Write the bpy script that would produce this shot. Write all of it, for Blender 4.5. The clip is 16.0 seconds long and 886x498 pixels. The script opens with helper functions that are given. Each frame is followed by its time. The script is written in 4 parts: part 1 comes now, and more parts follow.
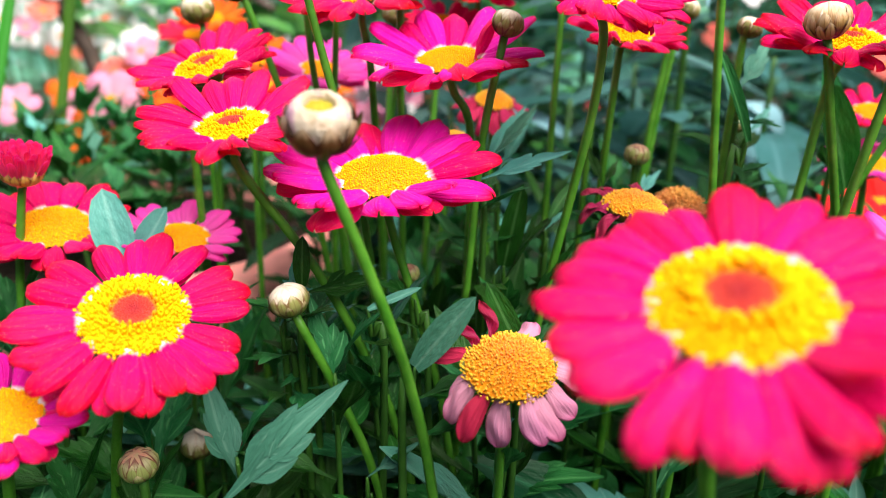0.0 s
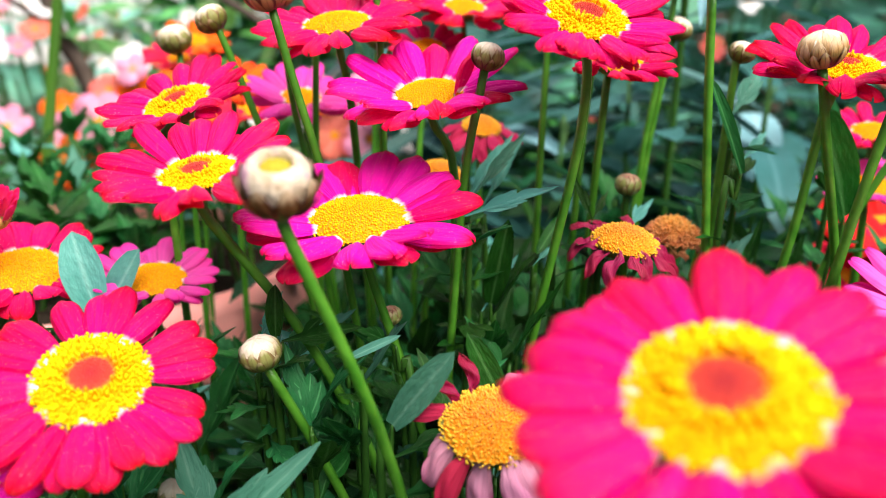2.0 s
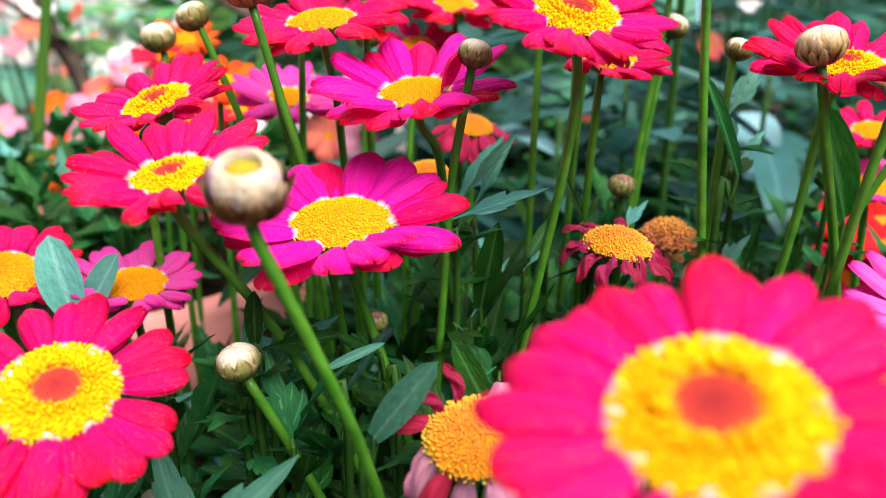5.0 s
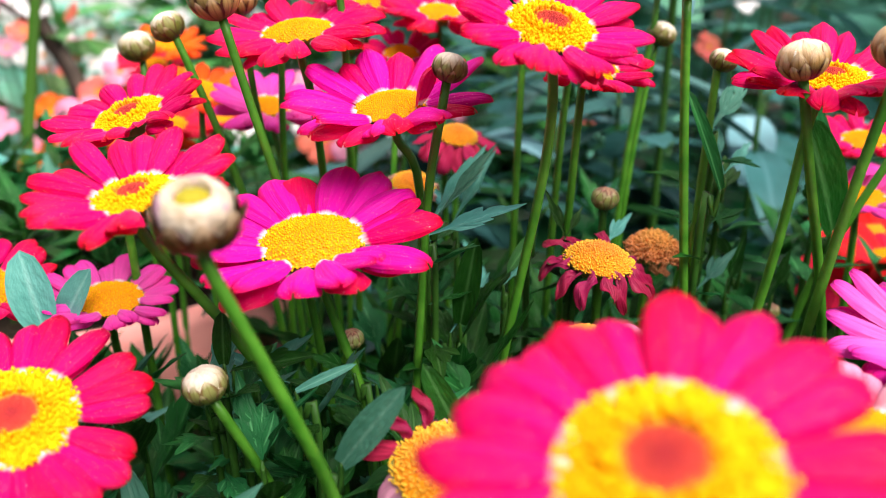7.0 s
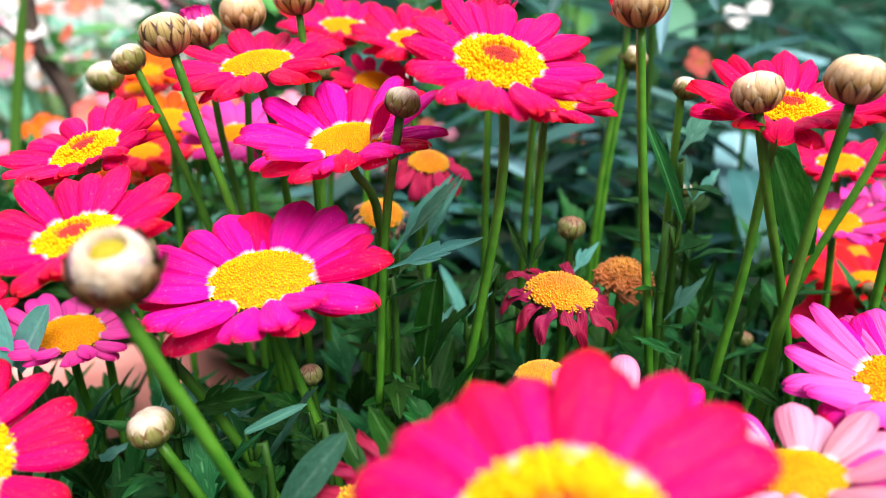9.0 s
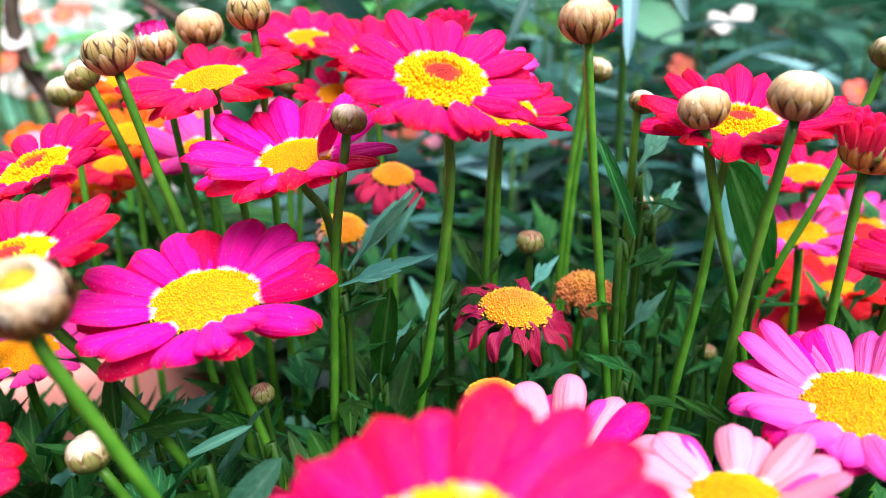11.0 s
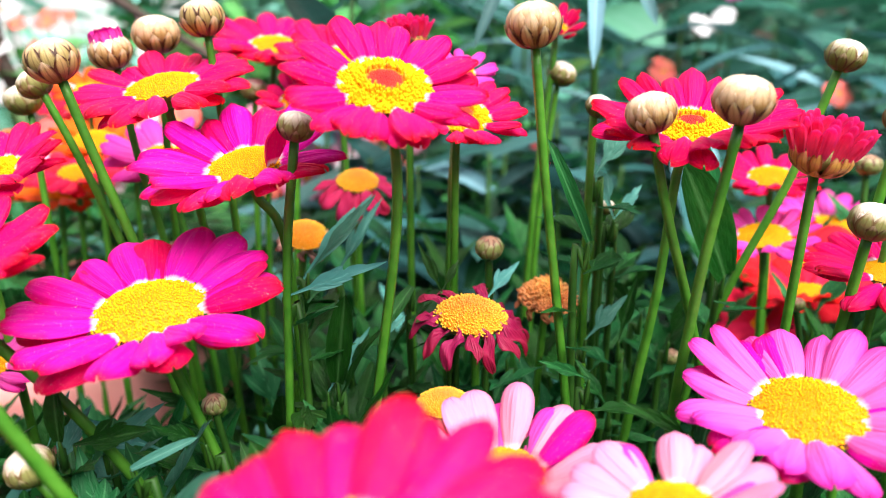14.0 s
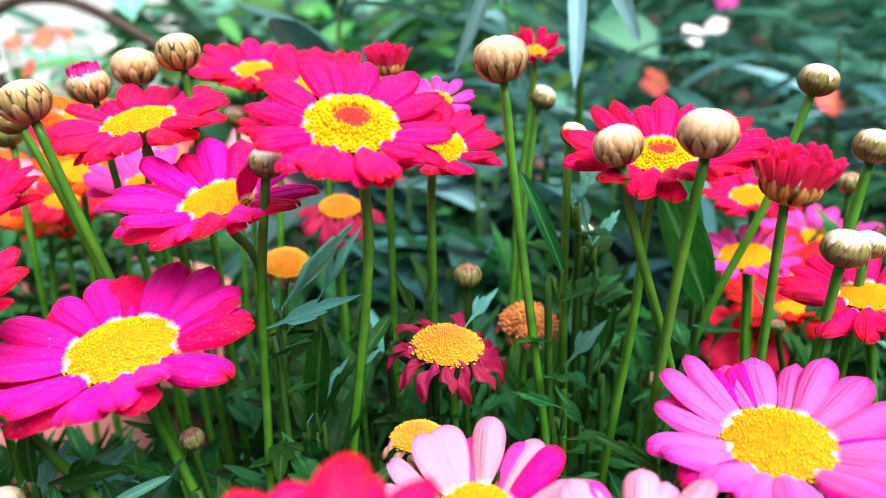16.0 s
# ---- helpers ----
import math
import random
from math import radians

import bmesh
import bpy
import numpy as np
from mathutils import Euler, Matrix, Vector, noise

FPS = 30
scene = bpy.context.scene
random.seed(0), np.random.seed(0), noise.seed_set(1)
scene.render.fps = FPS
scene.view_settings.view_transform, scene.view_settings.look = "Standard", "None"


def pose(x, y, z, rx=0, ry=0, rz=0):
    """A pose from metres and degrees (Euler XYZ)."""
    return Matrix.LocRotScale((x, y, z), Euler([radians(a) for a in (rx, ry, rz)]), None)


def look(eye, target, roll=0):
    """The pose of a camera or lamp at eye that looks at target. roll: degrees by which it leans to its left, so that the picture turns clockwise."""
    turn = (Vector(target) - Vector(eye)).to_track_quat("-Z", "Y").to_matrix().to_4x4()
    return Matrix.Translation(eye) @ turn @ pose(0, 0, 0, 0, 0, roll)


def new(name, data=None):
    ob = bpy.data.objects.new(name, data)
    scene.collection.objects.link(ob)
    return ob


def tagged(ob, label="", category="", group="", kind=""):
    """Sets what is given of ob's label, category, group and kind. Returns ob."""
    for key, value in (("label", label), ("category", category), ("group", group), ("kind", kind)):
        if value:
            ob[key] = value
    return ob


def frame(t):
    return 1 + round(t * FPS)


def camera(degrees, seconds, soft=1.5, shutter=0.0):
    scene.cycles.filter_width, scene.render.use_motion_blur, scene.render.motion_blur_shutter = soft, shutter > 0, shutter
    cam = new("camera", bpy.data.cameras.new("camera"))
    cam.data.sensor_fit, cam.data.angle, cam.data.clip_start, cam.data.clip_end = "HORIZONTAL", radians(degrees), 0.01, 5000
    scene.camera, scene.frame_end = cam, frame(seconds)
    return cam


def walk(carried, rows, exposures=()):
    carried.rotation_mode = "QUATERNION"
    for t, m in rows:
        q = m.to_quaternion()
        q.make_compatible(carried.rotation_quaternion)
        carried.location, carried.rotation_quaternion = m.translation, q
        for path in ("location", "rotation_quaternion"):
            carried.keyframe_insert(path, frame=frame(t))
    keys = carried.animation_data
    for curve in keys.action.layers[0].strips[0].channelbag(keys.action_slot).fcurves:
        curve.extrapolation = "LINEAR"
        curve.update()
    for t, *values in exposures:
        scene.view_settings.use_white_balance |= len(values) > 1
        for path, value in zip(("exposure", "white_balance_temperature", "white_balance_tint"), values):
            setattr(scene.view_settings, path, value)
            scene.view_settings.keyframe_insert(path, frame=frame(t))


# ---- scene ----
cam = camera(63.82, 16.0, soft=0.8)
PATH = [
    (0, (0.00327, -0.01416, 0.45578), (-0.00549, 1.87095, -0.21227), 0.694),
    (0.5, (0.00341, -0.01283, 0.45806), (-0.01042, 1.87524, -0.20148), 0.489),
    (1, (0.0059, -0.0094, 0.46026), (-0.00995, 1.88022, -0.19479), 0.255),
    (1.5, (0.00775, -0.00618, 0.46065), (-0.00649, 1.88327, -0.19491), -0.051),
    (2, (0.00931, -0.00228, 0.46288), (-0.00816, 1.88725, -0.19239), -0.275),
    (2.5, (0.01239, 0.00167, 0.46259), (-0.00903, 1.89177, -0.1909), -0.442),
    (3, (0.01296, 0.00233, 0.45976), (-0.00618, 1.8924, -0.19391), -0.422),
    (5.5, (0.01298, 0.0052, 0.46268), (-0.005, 1.89471, -0.19262), -0.397),
    (6, (0.0158, 0.00641, 0.46343), (-0.00344, 1.89464, -0.19552), -0.405),
    (6.5, (0.01754, 0.00792, 0.46337), (-0.00498, 1.89603, -0.19583), -0.437),
    (7, (0.02016, 0.00969, 0.46529), (-0.00382, 1.89734, -0.19516), -0.452),
    (7.5, (0.02395, 0.01024, 0.46692), (-0.00463, 1.89889, -0.1905), -0.539),
    (8, (0.02757, 0.01076, 0.47007), (-0.00406, 1.90324, -0.17608), -0.760),
    (8.5, (0.02933, 0.01194, 0.47058), (-0.00744, 1.90734, -0.16669), -0.838),
    (9, (0.03316, 0.01409, 0.47019), (-0.00439, 1.91221, -0.15889), -1.008),
    (9.5, (0.03849, 0.01533, 0.47151), (-0.00363, 1.91464, -0.15367), -1.195),
    (12, (0.04768, 0.01765, 0.47287), (0.02845, 1.92016, -0.14364), -1.361),
    (12.5, (0.04985, 0.01821, 0.47227), (0.03342, 1.92079, -0.14409), -1.388),
    (13, (0.05275, 0.01913, 0.47222), (0.03905, 1.92247, -0.14187), -1.545),
    (13.5, (0.05466, 0.01932, 0.47273), (0.04282, 1.92313, -0.13994), -1.583),
    (14, (0.05683, 0.01894, 0.47288), (0.0445, 1.9238, -0.13649), -1.649),
    (14.5, (0.06082, 0.01964, 0.47315), (0.04291, 1.92513, -0.13412), -1.764),
    (15, (0.06477, 0.02011, 0.47577), (0.04345, 1.92652, -0.1285), -2.067),
    (15.5, (0.06453, 0.02014, 0.4785), (0.04501, 1.92868, -0.11907), -2.338),
    (16, (0.06493, 0.02032, 0.479), (0.04464, 1.93144, -0.11025), -2.560),
]
walk(cam, [(t, look(eye, target, roll)) for t, eye, target, roll in PATH], exposures=((0, 1.14, 6700, 11), (3, 1.12, 6700, 11), (5.5, 1.0, 6650, 13), (8, 1.0, 6600, 13), (9.5, 1.14, 6550, 13), (12, 1.3, 6420, 14), (13, 1.34, 6420, 14), (15, 1.34, 6350, 14), (15.6, 1.26, 6350, 14), (16, 1.22, 6350, 14)))

cam.data.dof.use_dof = True
cam.data.dof.focus_distance = 0.188
cam.data.dof.aperture_fstop = 10.4

# ---- world and light ----
world = bpy.data.worlds.new("sky")
scene.world = world
world.use_nodes = True
wn = world.node_tree
sky = wn.nodes.new("ShaderNodeTexSky")
sky.sky_type, sky.sun_disc = "NISHITA", False
sky.sun_elevation, sky.sun_rotation = radians(58), radians(-35)
sky.air_density, sky.dust_density, sky.ozone_density = 1.0, 4.0, 1.0
wn.links.new(sky.outputs[0], wn.nodes["Background"].inputs[0])
wn.nodes["Background"].inputs[1].default_value = 0.057
sun_data = bpy.data.lights.new("sun", "SUN")
sun_data.energy, sun_data.angle, sun_data.color = 4.05, radians(52), (1.0, 0.96, 0.9)
sun = new("sun", sun_data)
sun.matrix_world = look((0, 0, 5), (-1.6, 2.0, 1.0))

# ---- materials ----
def material(name, rough=0.5, spec=0.3):
    m = bpy.data.materials.new(name)
    m.use_nodes = True
    n = m.node_tree.nodes
    b = n["Principled BSDF"]
    b.inputs["Roughness"].default_value = rough
    b.inputs["Specular IOR Level"].default_value = spec
    return m, n, m.node_tree.links, b


def ramp(n, links, source, stops):
    r = n.new("ShaderNodeValToRGB")
    e = r.color_ramp.elements
    while len(e) < len(stops):
        e.new(0.5)
    for k, (pos, col) in enumerate(stops):
        e[k].position, e[k].color = pos, (*col, 1)
    if source is not None:
        links.new(source, r.inputs[0])
    return r.outputs[0]


def mixed(n, links, fac, a, b, how="MIX"):
    x = n.new("ShaderNodeMix")
    x.data_type, x.blend_type = "RGBA", how
    for sock, v in ((x.inputs[0], fac), (x.inputs[6], a), (x.inputs[7], b)):
        if isinstance(v, (int, float)):
            sock.default_value = v
        elif isinstance(v, tuple):
            sock.default_value = (*v, 1)
        else:
            links.new(v, sock)
    return x.outputs[2]


def arith(n, links, op, a, b=0.0):
    x = n.new("ShaderNodeMath")
    x.operation = op
    for sock, v in zip(x.inputs, (a, b)):
        if isinstance(v, (int, float)):
            sock.default_value = v
        else:
            links.new(v, sock)
    return x.outputs[0]


def uv_parts(n, links):
    t = n.new("ShaderNodeTexCoord")
    s = n.new("ShaderNodeSeparateXYZ")
    links.new(t.outputs["UV"], s.inputs[0])
    return t, s.outputs[0], s.outputs[1]


def noise_tex(n, links, vec, scale, detail=3.0, stretch=None):
    if stretch:
        mp = n.new("ShaderNodeMapping")
        mp.inputs["Scale"].default_value = stretch
        links.new(vec, mp.inputs[0])
        vec = mp.outputs[0]
    t = n.new("ShaderNodeTexNoise")
    t.inputs["Scale"].default_value, t.inputs["Detail"].default_value = scale, detail
    links.new(vec, t.inputs["Vector"])
    return t.outputs[0]


def bumped(n, links, b, height, strength, distance):
    bp = n.new("ShaderNodeBump")
    bp.inputs["Strength"].default_value, bp.inputs["Distance"].default_value = strength, distance
    links.new(height, bp.inputs["Height"])
    links.new(bp.outputs[0], b.inputs["Normal"])


def thin(m, n, links, b, colour, share):
    """Let light through a thin sheet."""
    t = n.new("ShaderNodeBsdfTranslucent")
    links.new(colour, t.inputs[0])
    x = n.new("ShaderNodeMixShader")
    x.inputs[0].default_value = share
    links.new(b.outputs[0], x.inputs[1])
    links.new(t.outputs[0], x.inputs[2])
    links.new(x.outputs[0], n["Material Output"].inputs[0])


def petal_material(name, base, inner, mid, tip, speck=0.0, share=0.2, gloss=0.08, rim=0.36, ring=0.025):
    m, n, links, b = material(name, 0.45, gloss)
    tc, u, v = uv_parts(n, links)
    info = n.new("ShaderNodeObjectInfo")
    grain = noise_tex(n, links, tc.outputs["UV"], 1.0, 4.0, (8.0, 1.3, 1.0))
    shifted = arith(n, links, "ADD", v, arith(n, links, "MULTIPLY", arith(n, links, "SUBTRACT", grain, 0.5), 0.06))
    # Pinker inner tones also carry the sheen of the lit petal ridge.
    col = ramp(n, links, shifted, [(0.0, base), (ring, base), (ring * 1.4 + 0.03, inner), (0.68, mid), (0.97, tip)])
    side = arith(n, links, "ABSOLUTE", arith(n, links, "SUBTRACT", u, 0.5))
    # Red petal edge, darkened further for the shade in gaps between petals.
    margin = ramp(n, links, arith(n, links, "MULTIPLY", side, ramp(n, links, v, [(0.1, (0, 0, 0)), (0.4, (1, 1, 1))])), [(0.0, (0, 0, 0)), (rim, (0, 0, 0)), (0.5, (0.7,) * 3)])
    col = mixed(n, links, margin, col, tuple(0.85 * k for k in tip))
    hue = n.new("ShaderNodeHueSaturation")
    links.new(col, hue.inputs["Color"])
    links.new(arith(n, links, "ADD", arith(n, links, "MULTIPLY", info.outputs["Random"], 0.016), 0.492), hue.inputs["Hue"])
    links.new(arith(n, links, "ADD", arith(n, links, "MULTIPLY", grain, 0.45), 0.76), hue.inputs["Value"])
    col = hue.outputs[0]
    if speck:
        patch = ramp(n, links, noise_tex(n, links, tc.outputs["Object"], 9.0, 1.0), [(0.42, (0, 0, 0)), (0.62, (1, 1, 1))])
        dots = noise_tex(n, links, tc.outputs["Object"], 48.0, 1.0)
        col = mixed(n, links, mixed(n, links, patch, (0.0, 0.0, 0.0), ramp(n, links, dots, [(0.0, (0, 0, 0)), (0.72, (0, 0, 0)), (0.75, (speck,) * 3)])), col, (0.95, 0.55, 0.12))
        # Finer pale specks within the same patches.
        pale_specks = noise_tex(n, links, tc.outputs["Object"], 75.0, 1.0, (1.0, 0.7, 1.0))
        col = mixed(n, links, mixed(n, links, patch, (0.0, 0.0, 0.0), ramp(n, links, pale_specks, [(0.0, (0, 0, 0)), (0.7, (0, 0, 0)), (0.74, (0.85,) * 3)])), col, (0.92, 0.8, 0.85))
    links.new(col, b.inputs["Base Color"])
    veins = noise_tex(n, links, tc.outputs["UV"], 1.0, 2.0, (13.0, 1.0, 1.0))
    bumped(n, links, b, veins, 0.8, 0.001)
    thin(m, n, links, b, col, share)
    return m


WHITE, YELLOW = (0.85, 0.76, 0.8), (0.9, 0.46, 0.003)
PETAL = {
    "red": petal_material("red_petal", WHITE, (0.78, 0.003, 0.165), (0.75, 0.002, 0.095), (0.67, 0.002, 0.035), 0.8, ring=0.037),
    "red_deep": petal_material("deep_red_petal", WHITE, (0.76, 0.003, 0.15), (0.72, 0.002, 0.085), (0.64, 0.002, 0.03), 0.5),
    "cerise": petal_material("cerise_petal", WHITE, (0.79, 0.005, 0.22), (0.77, 0.003, 0.145), (0.69, 0.002, 0.04), 0.6, ring=0.037),
    "magenta": petal_material("magenta_petal", WHITE, (0.77, 0.008, 0.37), (0.75, 0.006, 0.33), (0.73, 0.002, 0.065), 0.3),
    "pink": petal_material("pink_petal", WHITE, (0.82, 0.1, 0.45), (0.85, 0.05, 0.42), (0.85, 0.03, 0.3)),
    "lilac": petal_material("lilac_pink_petal", WHITE, (0.82, 0.16, 0.53), (0.8, 0.09, 0.47), (0.76, 0.02, 0.34), rim=0.24),
    "blush": petal_material("blush_petal", WHITE, (0.84, 0.38, 0.5), (0.84, 0.31, 0.48), (0.82, 0.22, 0.43)),
    "faded_pink": petal_material("faded_pink_petal", (0.85, 0.7, 0.7), (0.8, 0.36, 0.5), (0.72, 0.24, 0.42), (0.5, 0.07, 0.2)),
    "dull_red": petal_material("dull_red_petal", (0.6, 0.2, 0.2), (0.55, 0.03, 0.1), (0.5, 0.02, 0.09), (0.4, 0.02, 0.06)),
    "withered": petal_material("withered_petal", (0.5, 0.15, 0.2), (0.32, 0.008, 0.075), (0.28, 0.006, 0.045), (0.24, 0.005, 0.028), 0, 0.1, 0.25),
    "dried": petal_material("dried_petal", (0.6, 0.25, 0.1), (0.58, 0.22, 0.09), (0.5, 0.17, 0.08), (0.42, 0.13, 0.06), 0, 0.1),
    "tan": petal_material("tan_petal", (0.6, 0.4, 0.3), (0.6, 0.35, 0.28), (0.55, 0.25, 0.2), (0.4, 0.14, 0.1), 0, 0.15),
    "orange": petal_material("orange_petal", (0.9, 0.5, 0.05), (0.88, 0.16, 0.01), (0.86, 0.1, 0.008), (0.85, 0.05, 0.01)),
    "scarlet": petal_material("scarlet_petal", (0.8, 0.05, 0.04), (0.85, 0.02, 0.06), (0.85, 0.015, 0.05), (0.85, 0.01, 0.04)),
    "coral": petal_material("coral_petal", (0.85, 0.35, 0.25), (0.85, 0.2, 0.15), (0.85, 0.18, 0.14), (0.8, 0.14, 0.1)),
    "cup": petal_material("cup_petal", (0.9, 0.55, 0.3), (0.9, 0.09, 0.24), (0.88, 0.01, 0.14), (0.9, 0.045, 0.28), 0, 0.5),
    "white": petal_material("white_petal", (0.85, 0.85, 0.8), (0.85, 0.83, 0.82), (0.85, 0.82, 0.83), (0.85, 0.8, 0.82)),
}


def disc_material(name, stops):
    m, n, links, b = material(name, 0.8, 0.08)
    tc = n.new("ShaderNodeTexCoord")
    s = n.new("ShaderNodeSeparateXYZ")
    links.new(tc.outputs["Object"], s.inputs[0])
    r = arith(n, links, "SQRT", arith(n, links, "ADD", arith(n, links, "MULTIPLY", s.outputs[0], s.outputs[0]), arith(n, links, "MULTIPLY", s.outputs[1], s.outputs[1])))
    fleck = noise_tex(n, links, tc.outputs["Object"], 9.0, 3.0)
    r = arith(n, links, "ADD", r, arith(n, links, "MULTIPLY", arith(n, links, "SUBTRACT", fleck, 0.5), 0.14))
    col = ramp(n, links, r, stops)
    geo = n.new("ShaderNodeNewGeometry")
    v = arith(n, links, "ADD", arith(n, links, "MULTIPLY", geo.outputs["Random Per Island"], 0.3), 0.8)
    hue = n.new("ShaderNodeHueSaturation")
    links.new(col, hue.inputs["Color"])
    links.new(v, hue.inputs["Value"])
    links.new(hue.outputs[0], b.inputs["Base Color"])
    b.inputs["Subsurface Weight"].default_value = 0.15
    b.inputs["Subsurface Radius"].default_value = (0.002, 0.001, 0.0004)
    b.inputs["Subsurface Scale"].default_value = 0.5
    return m


DISC = {
    "young": disc_material("young_disc", [(0.0, (0.4, 0.03, 0.04)), (0.33, (0.55, 0.06, 0.04)), (0.45, YELLOW), (1.0, (0.92, 0.5, 0.004))]),
    "ripe": disc_material("ripe_disc", [(0.0, (0.86, 0.38, 0.004)), (1.0, (0.9, 0.46, 0.005))]),
    "worn": disc_material("worn_disc", [(0.0, (0.8, 0.29, 0.06)), (0.5, (0.82, 0.36, 0.05)), (1.0, (0.86, 0.5, 0.045))]),
    "dried": disc_material("dried_disc", [(0.0, (0.95, 0.5, 0.12)), (0.55, (0.9, 0.42, 0.12)), (1.0, (0.75, 0.3, 0.12))]),
}


def plain_material(name, stops, scale, rough=0.55, spec=0.3, bump=0.3, depth=0.0005, share=0.0, vary=0.3):
    """Colour by noise in the thing's own space, varied from piece to piece."""
    m, n, links, b = material(name, rough, spec)
    tc = n.new("ShaderNodeTexCoord")
    info = n.new("ShaderNodeObjectInfo")
    f = noise_tex(n, links, tc.outputs["Object"], scale, 5.0)
    col = ramp(n, links, f, stops)
    hue = n.new("ShaderNodeHueSaturation")
    links.new(col, hue.inputs["Color"])
    links.new(arith(n, links, "ADD", arith(n, links, "MULTIPLY", info.outputs["Random"], vary), 1 - vary / 2), hue.inputs["Value"])
    links.new(hue.outputs[0], b.inputs["Base Color"])
    bumped(n, links, b, noise_tex(n, links, tc.outputs["Object"], scale * 4, 4.0), bump, depth)
    if share:
        thin(m, n, links, b, hue.outputs[0], share)
    return m


def leaf_material(name, blade, blade2, vein, per_island=False, vary=1.05):
    m, n, links, b = material(name, 0.36, 0.2)
    tc, u, v = uv_parts(n, links)
    info = n.new("ShaderNodeObjectInfo")
    geo = n.new("ShaderNodeNewGeometry")
    blotch = noise_tex(n, links, tc.outputs["Object"], 2.5, 4.0)
    col = ramp(n, links, blotch, [(0.3, blade), (0.7, blade2)])
    mid = arith(n, links, "ABSOLUTE", arith(n, links, "SUBTRACT", u, 0.5))
    rib = ramp(n, links, mid, [(0.0, (1, 1, 1)), (0.035, (0.6, 0.6, 0.6)), (0.09, (0, 0, 0))])
    col = mixed(n, links, rib, col, vein)
    hue = n.new("ShaderNodeHueSaturation")
    links.new(col, hue.inputs["Color"])
    pick = geo.outputs["Random Per Island"] if per_island else info.outputs["Random"]
    links.new(arith(n, links, "ADD", arith(n, links, "MULTIPLY", pick, vary), 1.03 - vary / 2), hue.inputs["Value"])
    links.new(arith(n, links, "ADD", arith(n, links, "MULTIPLY", pick, 0.06), 0.47), hue.inputs["Hue"])
    links.new(hue.outputs[0], b.inputs["Base Color"])
    bumped(n, links, b, noise_tex(n, links, tc.outputs["UV"], 9.0, 4.0), 0.55, 0.0012)
    thin(m, n, links, b, hue.outputs[0], 0.22)
    return m


STEM = plain_material("green_stem", [(0.3, (0.034, 0.17, 0.01)), (0.7, (0.088, 0.28, 0.024))], 160, 0.38, 0.4, 0.6, 0.0004)
STEM_DARK = plain_material("dark_stem", [(0.3, (0.016, 0.068, 0.008)), (0.7, (0.037, 0.125, 0.014))], 120, 0.5, 0.3, 0.4, 0.0003)
CALYX = plain_material("calyx_green", [(0.3, (0.12, 0.18, 0.03)), (0.7, (0.3, 0.24, 0.07))], 2.0, 0.5, 0.3)
LEAF = leaf_material("marguerite_leaf", (0.005, 0.056, 0.009), (0.018, 0.15, 0.024), (0.06, 0.24, 0.06))
LEAF_BLUE = leaf_material("blue_green_leaf", (0.06, 0.26, 0.19), (0.12, 0.37, 0.29), (0.18, 0.44, 0.35))
LANCE = leaf_material("lance_leaf", (0.019, 0.09, 0.076), (0.05, 0.165, 0.16), (0.055, 0.17, 0.165), vary=0.6)
LANCE_PALE = leaf_material("pale_lance_leaf", (0.1, 0.27, 0.27), (0.2, 0.4, 0.42), (0.26, 0.46, 0.48))
# Near-black green: deep shade among the stems is put into the leaf colour.
SHADED_MASS = leaf_material("shade_dark_leaf_mass", (0.002, 0.02, 0.004), (0.005, 0.055, 0.012), (0.015, 0.09, 0.028), True)
HEDGE = leaf_material("hedge_leaf", (0.08, 0.33, 0.21), (0.23, 0.53, 0.41), (0.19, 0.46, 0.35), True, 0.7)
SHRUB = leaf_material("shrub_leaf", (0.03, 0.17, 0.03), (0.13, 0.34, 0.08), (0.12, 0.3, 0.1), True)
SOIL = plain_material("dark_soil", [(0.3, (0.02, 0.014, 0.01)), (0.7, (0.07, 0.05, 0.035))], 22, 0.9, 0.1, 1.0, 0.02)
CLAY = plain_material("terracotta", [(0.3, (0.92, 0.34, 0.3)), (0.7, (0.95, 0.44, 0.39))], 20, 0.75, 0.2, 0.4, 0.002, 0, 0.05)
PLASTER = plain_material("pale_plaster", [(0.3, (0.72, 0.72, 0.7)), (0.7, (0.82, 0.82, 0.8))], 3, 0.85, 0.2, 0.4, 0.004, 0, 0.05)
BARK = plain_material("grey_bark", [(0.3, (0.05, 0.035, 0.03)), (0.7, (0.13, 0.1, 0.08))], 40, 0.85, 0.1, 0.8, 0.003)


